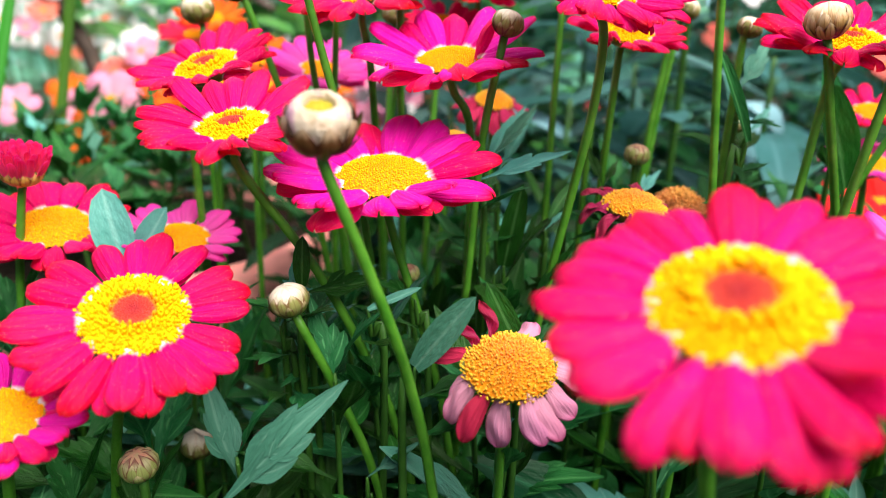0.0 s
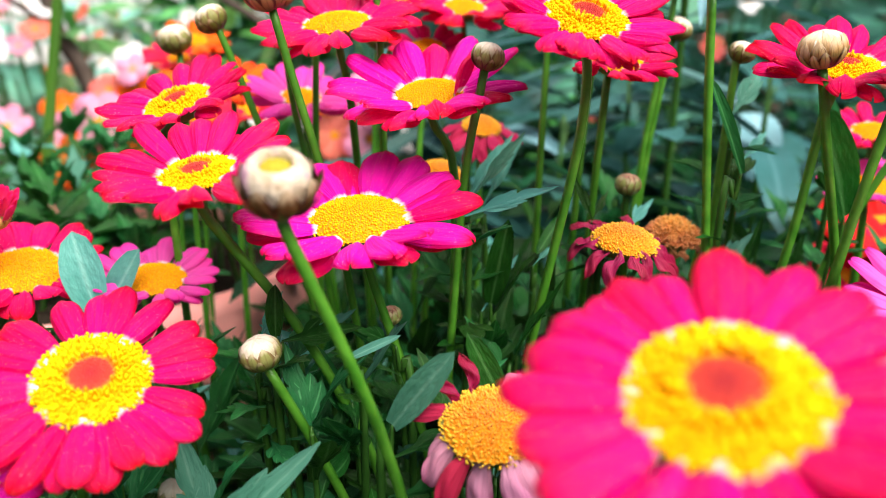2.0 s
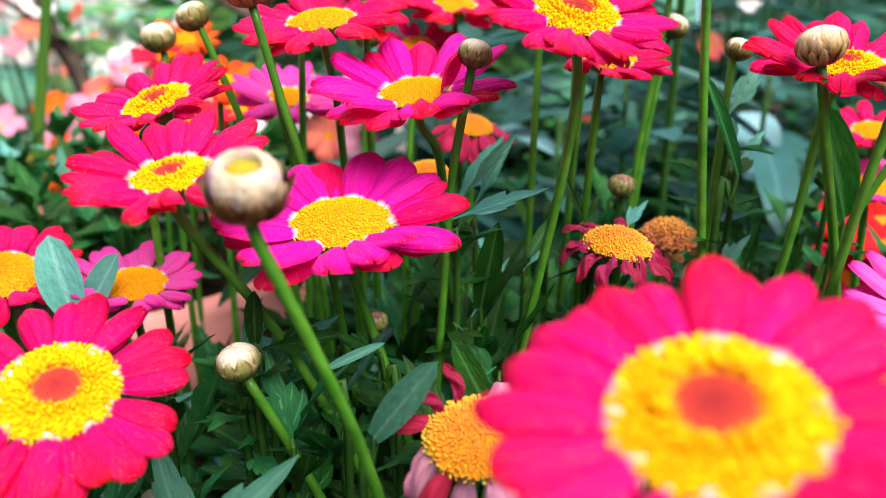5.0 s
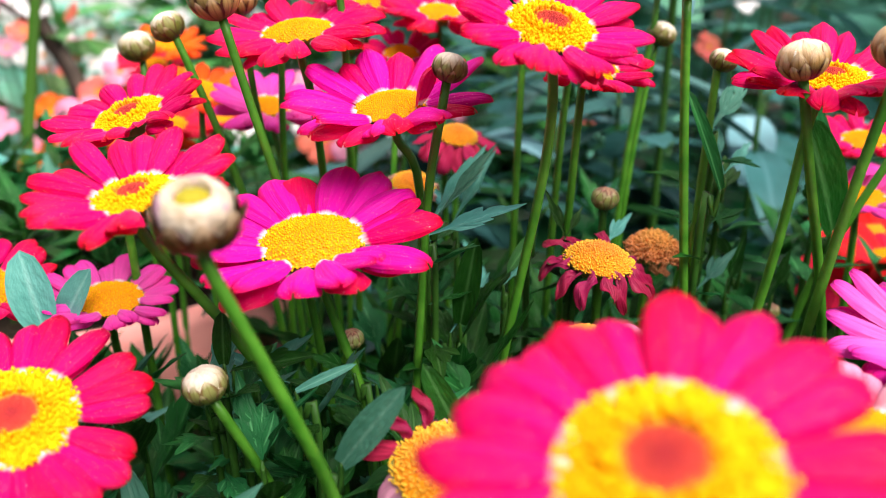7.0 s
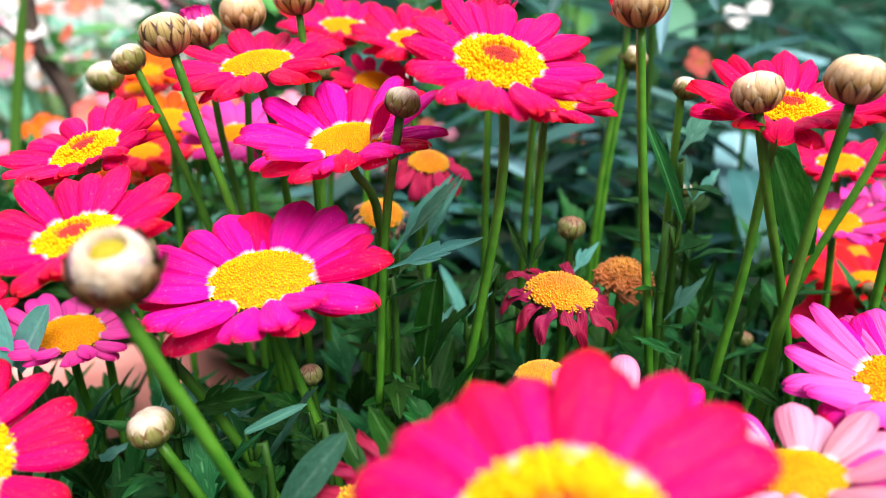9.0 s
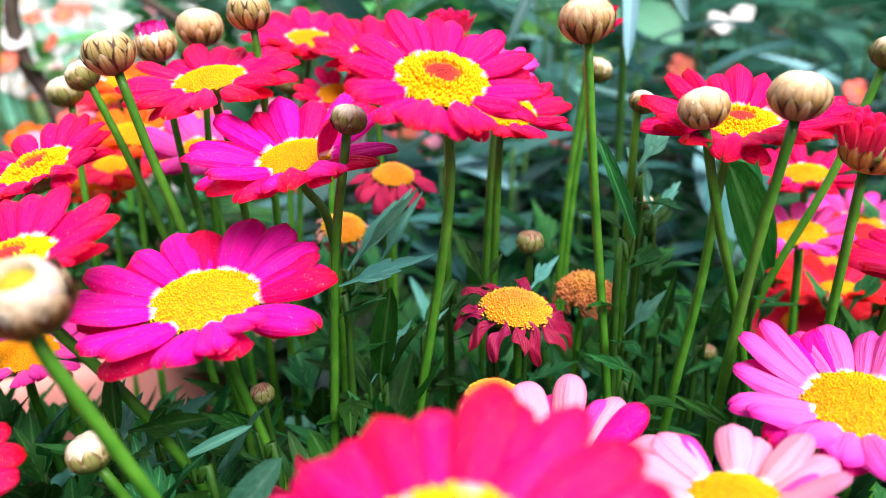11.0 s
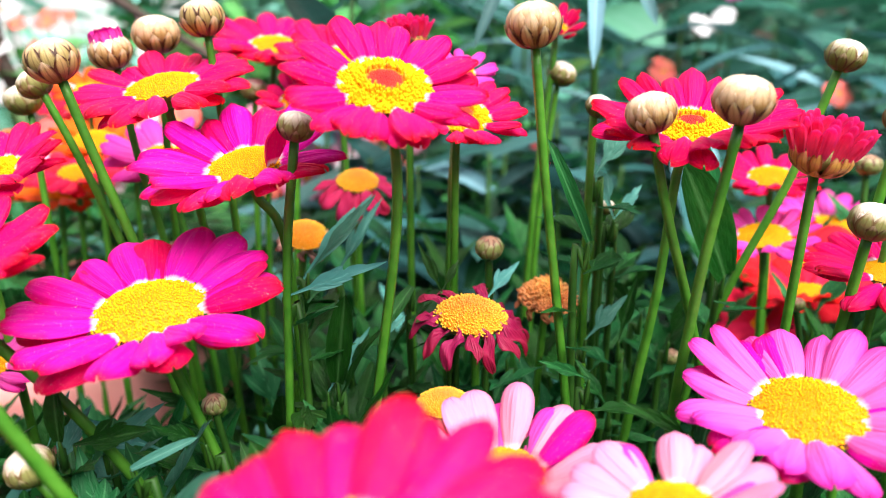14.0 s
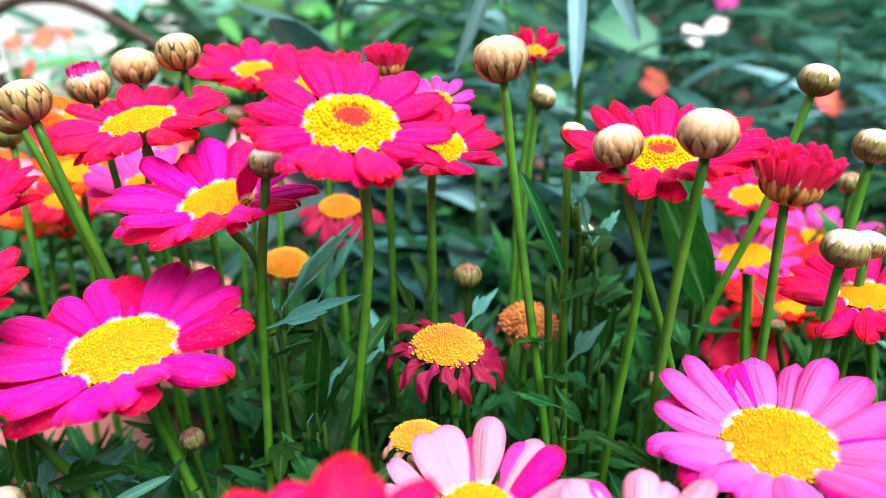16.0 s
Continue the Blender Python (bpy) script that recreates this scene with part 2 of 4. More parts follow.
def bract_material(name, base, mid, edge, rim_at=0.3, tip=(0.8, 0.68, 0.5), fade_at=0.8, span=(0.0, 0.45)):
    """Olive foot with underside shade painted in, paler middle, dark rims and papery tip."""
    m, n, links, b = material(name, 0.42, 0.35)
    tc, u, v = uv_parts(n, links)
    side = arith(n, links, "ABSOLUTE", arith(n, links, "SUBTRACT", u, 0.5))
    info = n.new("ShaderNodeObjectInfo")
    grain = noise_tex(n, links, tc.outputs["UV"], 5.0, 3.0)
    side = arith(n, links, "ADD", side, arith(n, links, "MULTIPLY", arith(n, links, "SUBTRACT", grain, 0.5), 0.12))
    col = ramp(n, links, v, [(span[0], base), (span[1], mid), (1.0, mid)])
    rim = ramp(n, links, side, [(0.0, (0.25,) * 3), (0.05, (0, 0, 0)), (rim_at, (0, 0, 0)), (rim_at + 0.11, (1, 1, 1))])
    col = mixed(n, links, rim, col, edge)
    streak = noise_tex(n, links, tc.outputs["UV"], 1.0, 3.0, (16.0, 2.0, 1.0))
    worn = arith(n, links, "ADD", v, arith(n, links, "ADD", arith(n, links, "MULTIPLY", arith(n, links, "SUBTRACT", grain, 0.5), 0.3), arith(n, links, "MULTIPLY", arith(n, links, "SUBTRACT", info.outputs["Random"], 0.5), 0.16)))
    fade = ramp(n, links, worn, [(0.0, (0, 0, 0)), (max(0.01, fade_at - 0.12), (0, 0, 0)), (fade_at + 0.1, (0.92,) * 3)])
    col = mixed(n, links, fade, col, tip)
    hue = n.new("ShaderNodeHueSaturation")
    links.new(col, hue.inputs["Color"])
    links.new(arith(n, links, "ADD", arith(n, links, "MULTIPLY", streak, 0.5), 0.75), hue.inputs["Value"])
    links.new(hue.outputs[0], b.inputs["Base Color"])
    bumped(n, links, b, streak, 0.4, 0.0004)
    return m


BROWN = (0.06, 0.02, 0.006)
BRACT = {
    "closed": bract_material("olive_bract", (0.06, 0.07, 0.008), (0.42, 0.31, 0.11), BROWN, 0.25, (0.62, 0.47, 0.28), 0.93, (0.15, 0.75)),
    "inner": bract_material("cream_bract", (0.12, 0.07, 0.012), (0.44, 0.27, 0.095), (0.2, 0.085, 0.022), 0.29, (0.57, 0.4, 0.23), 0.7, (0.35, 0.7)),
    "papery": bract_material("papery_bract", (0.44, 0.25, 0.09), (0.64, 0.45, 0.25), (0.5, 0.31, 0.14), 0.4, (0.74, 0.58, 0.41), 0.66, (0.2, 0.6)),
    "green": bract_material("green_bract", (0.05, 0.11, 0.014), (0.24, 0.28, 0.08), (0.16, 0.08, 0.03), 0.31, (0.48, 0.4, 0.22), 0.95, (0.0, 0.6)),
    "green_tip": bract_material("reddish_bract", (0.16, 0.18, 0.05), (0.36, 0.33, 0.16), (0.14, 0.04, 0.025), 0.28, (0.2, 0.07, 0.05), 0.8, (0.2, 0.6)),
    "fresh_low": bract_material("fresh_bract", (0.045, 0.075, 0.008), (0.13, 0.15, 0.025), (0.1, 0.055, 0.02), 0.27, (0.42, 0.34, 0.18), 0.97, (0.1, 0.6)),
    "fresh_high": bract_material("whitish_bract", (0.09, 0.11, 0.018), (0.24, 0.24, 0.07), (0.18, 0.11, 0.04), 0.26, (0.56, 0.47, 0.31), 0.88, (0.2, 0.6)),
    "white_top": bract_material("white_bract", (0.3, 0.28, 0.12), (0.6, 0.53, 0.38), (0.45, 0.38, 0.23), 0.36, (0.76, 0.69, 0.57), 0.6, (0.1, 0.5)),
    "shell": bract_material("shell_bract", (0.08, 0.04, 0.01), (0.16, 0.07, 0.024), (0.08, 0.022, 0.01), 0.28, (0.5, 0.36, 0.23), 0.92, (0.2, 0.5)),
    "tongue": bract_material("tongue_bract", (0.05, 0.065, 0.008), (0.12, 0.14, 0.025), (0.09, 0.026, 0.01), 0.22, (0.14, 0.05, 0.02), 0.95, (0.1, 0.5)),
    "cup": bract_material("gold_bract", (0.2, 0.14, 0.02), (0.6, 0.32, 0.06), (0.32, 0.09, 0.02), 0.28, (0.68, 0.34, 0.14), 0.9),
}
CORE = {
    "closed": plain_material("cream_bud", [(0.3, (0.74, 0.6, 0.44)), (0.7, (0.84, 0.74, 0.62))], 3.0, 0.45, 0.3, 0.3, 0.01),
    "green": plain_material("pinkish_bud", [(0.35, (0.35, 0.3, 0.14)), (0.65, (0.5, 0.22, 0.16))], 3.0, 0.5, 0.3, 0.3, 0.01),
    "opening": plain_material("opening_bud", [(0.35, (0.6, 0.45, 0.3)), (0.52, (0.76, 0.64, 0.5)), (0.66, (0.66, 0.34, 0.46))], 1.6, 0.42, 0.35, 0.3, 0.006),
}
DISC_BED = plain_material("disc_bed", [(0.3, (0.72, 0.2, 0.01)), (0.7, (0.85, 0.33, 0.01))], 6.0, 0.7, 0.1, 0.3, 0.02, 0, 0.1)
HEART = plain_material("bud_heart", [(0.3, (0.22, 0.2, 0.01)), (0.7, (0.42, 0.34, 0.02))], 5.0, 0.6, 0.2)


# ---- mesh helpers ----
def sheet(name, f, nu, nv, wrap=False):
    """A grid of f(u, v) with u and v from 0 to 1, with its UV map."""
    verts = [f(i / nu, j / nv) for j in range(nv + 1) for i in range(nu + 1)]
    faces = [(j * (nu + 1) + i, j * (nu + 1) + i + 1, (j + 1) * (nu + 1) + i + 1, (j + 1) * (nu + 1) + i) for j in range(nv) for i in range(nu)]
    uv = [(i / nu, j / nv) for j in range(nv + 1) for i in range(nu + 1)]
    return joined(name, [(verts, faces, uv)])


def joined(name, pieces):
    verts, faces, uvs = [], [], []
    for v, f, t in pieces:
        k = len(verts)
        verts += [tuple(p) for p in v]
        uvs += t
        faces += [tuple(k + i for i in q) for q in f]
    me = bpy.data.meshes.new(name)
    me.from_pydata(verts, [], faces)
    layer = me.uv_layers.new(name="UVMap")
    for loop in me.loops:
        layer.data[loop.index].uv = uvs[loop.vertex_index]
    me.shade_smooth()
    me.update()
    return me


def sheet_piece(f, nu, nv):
    verts = [f(i / nu, j / nv) for j in range(nv + 1) for i in range(nu + 1)]
    faces = [(j * (nu + 1) + i, j * (nu + 1) + i + 1, (j + 1) * (nu + 1) + i + 1, (j + 1) * (nu + 1) + i) for j in range(nv) for i in range(nu)]
    return verts, faces, [(i / nu, j / nv) for j in range(nv + 1) for i in range(nu + 1)]


def with_material(me, mat):
    me.materials.append(mat)
    return me


def dyed(me, mat):
    """The same shape in another material."""
    key = (me.name, mat.name)
    if key not in DYED:
        c = me.copy()
        c.materials.clear()
        c.materials.append(mat)
        DYED[key] = c
    return DYED[key]


DYED = {}
ORIGIN = {}


def thing(name, at, label, category, group=""):
    e = new(name)
    e.empty_display_size = 0.01
    e.location = at
    ORIGIN[e.name] = Vector(at)
    return tagged(e, label, category, group)


def part(name, me, parent, m=None, label=""):
    """One mesh under a thing or a part; m is its pose in the world, or none where the mesh is already at its place."""
    ob = new(name, me)
    ob.parent = parent
    m = m if m is not None else Matrix.Identity(4)
    POSES[ob.name] = m
    ob.matrix_basis = (POSES[parent.name].inverted() if parent.name in POSES else Matrix.Translation(-ORIGIN[parent.name])) @ m
    if label:
        ob["label"] = label
    return ob


POSES = {}


def curve_points(pts, steps=5):
    pts = [Vector(p) for p in pts]
    ext = [2 * pts[0] - pts[1]] + pts + [2 * pts[-1] - pts[-2]]
    res = []
    for k in range(1, len(ext) - 2):
        a, b, c, d = ext[k - 1 : k + 3]
        for i in range(steps):
            t = i / steps
            res.append(0.5 * (2 * b + (c - a) * t + (2 * a - 5 * b + 4 * c - d) * t * t + (3 * b - a - 3 * c + d) * t**3))
    return res + [pts[-1]]


def tube(name, pts, r0, r1, sides=10, ribs=0.12):
    pts = curve_points(pts)
    verts, faces, uv = [], [], []
    for k, p in enumerate(pts):
        d = (pts[min(k + 1, len(pts) - 1)] - pts[max(k - 1, 0)]).normalized()
        x = d.cross(Vector((0.3, 1, 0.1))).normalized()
        y = d.cross(x)
        t = k / (len(pts) - 1)
        for i in range(sides):
            a = 2 * math.pi * i / sides
            r = (r0 + (r1 - r0) * t) * (1 + (ribs if i % 2 else -ribs))
            verts.append(p + r * (math.cos(a) * x + math.sin(a) * y))
            uv.append((i / sides, t))
    n = len(pts)
    for k in range(n - 1):
        for i in range(sides):
            j = (i + 1) % sides
            faces.append((k * sides + i, k * sides + j, (k + 1) * sides + j, (k + 1) * sides + i))
    faces += [tuple(range(sides))[::-1], tuple((n - 1) * sides + i for i in range(sides))]
    return joined(name, [(verts, faces, uv)])


def frame_of(normal, at, size, spin=0.0):
    """A pose whose z axis is the normal."""
    return Matrix.Translation(at) @ Vector(normal).to_track_quat("Z", "Y").to_matrix().to_4x4() @ Matrix.Rotation(spin, 4, "Z") @ Matrix.Diagonal((size, size, size, 1))


# ---- petal, disc and leaf shapes ----
rng = random.Random(7)


def petal_shape(k, shrivel=0.0, arch=None):
    """A ray petal of unit length along y: narrow foot, blunt round tip that bends down, two shallow grooves."""
    r = random.Random(100 + k)
    dome, twist, notch = r.uniform(0.09, 0.18), r.uniform(-0.12, 0.12), r.uniform(0.0, 0.016)
    arch = r.uniform(0.1, 0.3) if arch is None else arch
    skew, ph, roll = r.uniform(-0.07, 0.07), r.uniform(0, 6), r.uniform(0.02, 0.08)

    def f(u, v):
        x, s = 2 * u - 1, 1 - (1 - v) ** 1.7
        w = 0.4 + 0.6 * math.sin(s / 0.62 * math.pi / 2) ** 0.95 if s < 0.62 else max(0.0, 1 - ((s - 0.62) / 0.381) ** 2.3) ** 0.5
        w *= 0.5 * (1 - 0.55 * shrivel)
        tipward = max(0.0, s - 0.78) / 0.22
        y = s - notch * (0.5 + 0.5 * math.cos(3 * math.pi * (x + skew * 3))) * tipward**1.5 - 0.3 * arch * s**3
        px = x * w + skew * s * s
        z = -dome * x * x * (0.4 + 0.6 * math.sin(s * math.pi)) + 0.02 * math.cos(x * math.pi * 2.6) * math.sin(s * math.pi) ** 0.7
        z -= arch * s**2.4 + roll * tipward**2 + 0.01 * math.sin(5 * s + ph + 2 * x) + 0.012 * math.sin(9 * x + ph) * tipward
        if shrivel:
            z -= shrivel * 0.35 * s * s
            px += shrivel * 0.1 * math.sin(7 * s + ph)
            z += shrivel * 0.1 * math.sin(9 * s + ph * 2 + 3 * x)
        a = twist * s * (1 + 3 * shrivel)
        return (px * math.cos(a) - z * math.sin(a) * 0.4, y, z + px * math.sin(a) * 0.5)

    return sheet("petal", f, 10, 12)


def wilted_petal(k):
    """A limp petal that bends over and hangs, with its edges rolled in."""
    r = random.Random(700 + k)
    turn, early, ph, side = radians(r.uniform(40, 115)), r.uniform(0.6, 1.6), r.uniform(0, 6), r.uniform(-0.12, 0.12)
    spine, at = [(0.0, 0.0)], 0.0
    for i in range(14):
        at = turn * ((i + 0.5) / 14) ** early
        spine.append((spine[-1][0] + math.cos(at) / 14, spine[-1][1] - math.sin(at) / 14))

    def f(u, v):
        x = 2 * u - 1
        y, z = spine[round(v * 14)]
        w = 0.3 * (0.6 + 0.55 * math.sin(v * math.pi * 0.8)) * math.sqrt(max(0.03, 1 - max(0, (v - 0.7) / 0.3) ** 2))
        a = turn * v**early
        hump = 0.1 * x * x * (1 + 0.3 * math.sin(6 * v + ph)) + 0.025 * math.sin(5 * x + 8 * v + ph)
        return (x * w * (1 - 0.25 * math.sin(4 * v + ph) ** 2) + side * v * v, y + hump * math.sin(a), z + hump * math.cos(a) * 0.8)

    return sheet("petal", f, 8, 14)


PETALS = [petal_shape(k, 0.0, arch) for k, arch in enumerate((0.04, 0.07, 0.1, 0.13, 0.16, 0.2, 0.27))]
SHRIVELLED = [petal_shape(20 + k, 1.0) for k in range(4)]
LIMP = [petal_shape(40 + k, 0.35) for k in range(4)]
WILTED = [wilted_petal(k) for k in range(6)]


HIGH = {"young": 0.2, "ripe": 0.27, "worn": 0.44, "dried": 0.62}


def disc_shape(style):
    def dome(u, v):
        a, q = 2 * math.pi * u, 0.97 * v
        return (q * math.cos(a), q * math.sin(a), HIGH[style] * (1 - q * q) - 0.02)

    return with_material(sheet("disc", dome, 28, 8), DISC_BED if style in ("ripe", "worn") else DISC[style])


def floret_shape(style):
    """The tiny florets that cover a disc, in a spiral."""
    r = random.Random(len(style) + 3)
    high, pieces = HIGH[style], []
    count = {"young": 960, "ripe": 1050, "worn": 850, "dried": 520}[style]
    for k in range(count):
        q = math.sqrt((k + 0.5) / count)
        if style == "young":
            q = 0.41 * math.sqrt((k + 0.5) / 240) if k < 240 else math.sqrt(0.17 + 0.83 * (k - 239.5) / (count - 240))
        q = min(q * 1.03 * (1 + r.uniform(-0.025, 0.025)), 1.04)
        a = k * 2.39996 + r.uniform(-0.05, 0.05)
        size, tall = 0.023 * r.uniform(0.8, 1.2), 1.1 * r.uniform(0.4, 1.4)
        if style == "young":
            size, tall = (0.022, 0.8) if q < 0.41 else (0.032 * r.uniform(0.8, 1.25), (3.1 if q < 0.6 else 1.7) * r.uniform(0.6, 1.3))
        elif style in ("worn", "dried"):
            size, tall = (0.025 if style == "worn" else 0.05) * r.uniform(0.7, 1.3), (1.9 if style == "worn" else 2.4) * r.uniform(0.4, 1.5)
        base = Vector((q * math.cos(a), q * math.sin(a), high * (1 - q * q) - 0.02))
        out = Vector((2 * high * q * math.cos(a), 2 * high * q * math.sin(a), 1)).normalized()
        out = (out + Vector((r.uniform(-1, 1), r.uniform(-1, 1), 0)) * 0.25).normalized()
        x = out.cross(Vector((0.2, 1, 0))).normalized()
        y = out.cross(x)
        verts = []
        for rad, h in ((0.8, 0.0), (1.0, 0.8), (0.6, 1.3)):
            for i in range(5):
                t = math.pi * 2 / 5 * i + k
                verts.append(base + out * (h * size * tall) + size * rad * (math.cos(t) * x + math.sin(t) * y))
        verts.append(base + out * (size * tall * 1.2))
        faces = [(j * 5 + i, j * 5 + (i + 1) % 5, j * 5 + 5 + (i + 1) % 5, j * 5 + 5 + i) for j in range(2) for i in range(5)]
        faces += [(10 + i, 10 + (i + 1) % 5, 15) for i in range(5)]
        pieces.append((verts, faces, [(q, 0.5)] * len(verts)))
    return with_material(joined("floret_layer", pieces), DISC[style])


FLORETS = {s: floret_shape(s) for s in DISC}
DISCS = {s: disc_shape(s) for s in DISC}


def calyx_shape():
    prof = [(0.09, -0.62), (0.2, -0.56), (0.5, -0.46), (0.78, -0.28), (0.93, -0.06), (0.98, 0.02)]

    def f(u, v):
        k = v * (len(prof) - 1)
        i = min(int(k), len(prof) - 2)
        t = k - i
        q = prof[i][0] * (1 - t) + prof[i + 1][0] * t
        z = prof[i][1] * (1 - t) + prof[i + 1][1] * t
        a = 2 * math.pi * u
        q *= 1 + 0.05 * abs(math.sin(a * 8)) * v
        return (q * math.cos(a), q * math.sin(a), z)

    return with_material(sheet("calyx", f, 32, 8), CALYX)


CALYX_MESH = calyx_shape()


def blade(origin, way, up, length, width, curl, nv=7, nu=4, pinch=0.12, fold=0.25):
    """A pointed leaf blade as one piece."""
    o, d = Vector(origin), Vector(way).normalized()
    s = d.cross(Vector(up)).normalized()
    n = s.cross(d)

    def f(u, v):
        x = 2 * u - 1
        w = width * 0.5 * (pinch + (1 - pinch) * math.sin(math.pi * min(v * 0.85 + 0.1, 1)) ** 0.8) if v < 0.999 else 0.002 * width
        return o + d * (length * (v - 0.12 * curl * v * v)) + s * (x * w) + n * (abs(x) * w * fold - curl * length * v * v * 0.35)

    return sheet_piece(f, nu, nv)


def lobed_leaf(k):
    """A marguerite leaf of unit length along y: a narrow foot, a broad middle finger and two or three pairs of forward fingers."""
    r = random.Random(300 + k)
    curl, fold, ph = r.uniform(0.1, 0.8), r.uniform(0.1, 0.4), r.uniform(0, 6)

    def finger(x0, y0, turn, length, width, foot, bent, low):
        def f(u, v):
            x = 2 * u - 1
            w = 0.5 * width * (foot + (1 - foot) * min(1, v / 0.5) ** 1.3) * max(0.0, 1 - (max(0, v - 0.5) / 0.505) ** 1.9) ** 0.75
            a = turn + bent * v
            px, py = x0 + math.sin(a) * v * length + math.cos(a) * x * w, y0 + math.cos(a) * v * length - math.sin(a) * x * w
            z = fold * abs(px) - curl * 0.35 * py * py + 0.012 * math.sin(8 * py + ph) - 0.22 * w * (1 - abs(x)) - low
            return (px, py - 0.1 * curl * py * py, z)

        return sheet_piece(f, 4, 9)

    pieces = [finger(0, 0, 0, 1.0, r.uniform(0.17, 0.23), 0.14, r.uniform(-0.06, 0.06), 0.0)]
    for j, side in enumerate((-1, 1, -1, 1, -1, 1)[: r.choice((4, 4, 5))]):
        y0 = 0.26 + 0.17 * (j // 2) + r.uniform(-0.04, 0.04)
        pieces.append(finger(0, y0, side * r.uniform(0.6, 0.85), r.uniform(0.3, 0.42) * (1 - 0.16 * (j // 2)), r.uniform(0.11, 0.16), 0.45, -side * r.uniform(0.1, 0.4), 0.004))
    return joined("leaf", pieces)


LOBED = [lobed_leaf(k) for k in range(8)]
PLAIN_LEAF = [joined("leaf", [blade((0, 0, 0), (0, 1, 0), (0, 0, 1), 1.0, 0.36, c, 9, 4, 0.15, 0.3)]) for c in (0.2, 0.6)]
LANCES = [joined("leaf", [blade((0, 0, 0), (0, 1, 0), (0, 0, 1), 1.0, 0.17, c, 10, 4, 0.1, 0.35)]) for c in (0.3, 0.8, 1.3)]


def pointing(at, way, up, length, width=1.0):
    """A pose whose y axis goes along way."""
    d = Vector(way).normalized()
    s = d.cross(Vector(up))
    s = s.normalized() if s.length > 1e-4 else Vector((1, 0, 0))
    n = s.cross(d)
    m = Matrix((s, d, n)).transposed().to_4x4()
    return Matrix.Translation(at) @ m @ Matrix.Diagonal((length * width, length, length, 1))


# ---- ground and surroundings ----
def ground():
    bm = bmesh.new()
    bmesh.ops.create_grid(bm, x_segments=60, y_segments=60, size=1.0)
    for v in bm.verts:
        far = max(abs(v.co.x), abs(v.co.y))
        k = 300 * far**4 + 1.2 * far
        v.co.x, v.co.y = v.co.x * k / max(far, 1e-6), v.co.y * k / max(far, 1e-6)
        v.co.z = 0.012 * noise.noise(Vector((v.co.x * 6, v.co.y * 6, 0))) if far < 0.8 else 0
    me = bpy.data.meshes.new("ground")
    bm.to_mesh(me)
    bm.free()
    me.materials.append(SOIL)
    me.shade_smooth()
    tagged(new("ground", me), "dark damp garden soil under the flower bed", "ground", kind="structure")


ground()


def garden_wall():
    bm = bmesh.new()
    for x0, x1, y0, y1, z0, z1 in ((-7, -0.75, 3.6, 3.85, -0.02, 1.3), (-7.05, -0.7, 3.56, 3.89, 1.303, 1.37)):
        bmesh.ops.create_cube(bm, size=1, matrix=Matrix.Translation(((x0 + x1) / 2, (y0 + y1) / 2, (z0 + z1) / 2)) @ Matrix.Diagonal((x1 - x0, y1 - y0, z1 - z0, 1)))
    bmesh.ops.bevel(bm, geom=bm.edges[:], offset=0.012, segments=2, affect="EDGES")
    me = bpy.data.meshes.new("wall_north")
    bm.to_mesh(me)
    bm.free()
    me.materials.append(PLASTER)
    tagged(new("wall_north", me), "pale plastered garden wall with a coping", "wall", kind="structure")


garden_wall()


def scatter_blades(name, count, place, length, mat, label, category, seed, width=0.16, droop=(0.2, 1.2)):
    """Leaves that nobody could count, as one mesh."""
    r = random.Random(seed)
    pieces = []
    for _ in range(count):
        p, way = place(r)
        ln = length * r.uniform(0.6, 1.3)
        pieces.append(blade(p, way, (r.uniform(-0.4, 0.4), r.uniform(-0.6, 0.2), 1), ln, ln * width * r.uniform(0.7, 1.4), r.uniform(*droop), 4, 2))
    tagged(new(name, with_material(joined(name, pieces), mat)), label, category, kind="stuff")


def any_way(r, rise=0.3):
    a = r.uniform(0, 2 * math.pi)
    return (math.cos(a), math.sin(a), r.uniform(-0.3, 1.0) * rise * 3)


def canopy_place(r):
    x, y = r.uniform(-0.72, 0.85), r.uniform(0.33, 0.85)
    while in_pot(x, y):
        x, y = r.uniform(-0.72, 0.85), r.uniform(0.33, 0.85)
    return (x, y, r.uniform(0.2, 0.36) - 0.07 * (before_pot(x, y) or (x < 0.02 and y > 0.45))), any_way(r)


def before_pot(x, y):
    return -0.3 < x < -0.03 and 0.2 < y < 0.32


def in_pot(x, y):
    return (x + 0.2) ** 2 + (y - 0.42) ** 2 < 0.145**2


scatter_blades("bed_foliage", 4700, canopy_place, 0.045, SHADED_MASS, "dense green foliage of the flower bed, coloured dark for the shade inside it", "foliage", 3, 0.28)


def under_place(r):
    x, y = r.uniform(-0.72, 0.85), r.uniform(-0.28, 0.36)
    while in_pot(x, y):
        x, y = r.uniform(-0.72, 0.85), r.uniform(-0.28, 0.36)
    return (x, y, r.uniform(0.02, 0.295 if before_pot(x, y) else 0.315 if y > 0.05 else 0.24)), any_way(r)


scatter_blades("low_foliage", 6500, under_place, 0.04, SHADED_MASS, "lower leaves between the flower stems, coloured dark for the shade there", "foliage", 5, 0.28)


def border_place(r):
    x = r.choice((-1, 1)) * r.uniform(0.7, 2.6) + 0.06
    y = r.uniform(-0.28, 0.95)
    return (x, y, r.uniform(0.03, 0.33) + 0.03 * noise.noise(Vector((x * 4, y * 4, 2)))), any_way(r)


scatter_blades("border_foliage", 9000, border_place, 0.07, SHADED_MASS, "leafy green border on both sides of the daisies", "foliage", 15, 0.3)


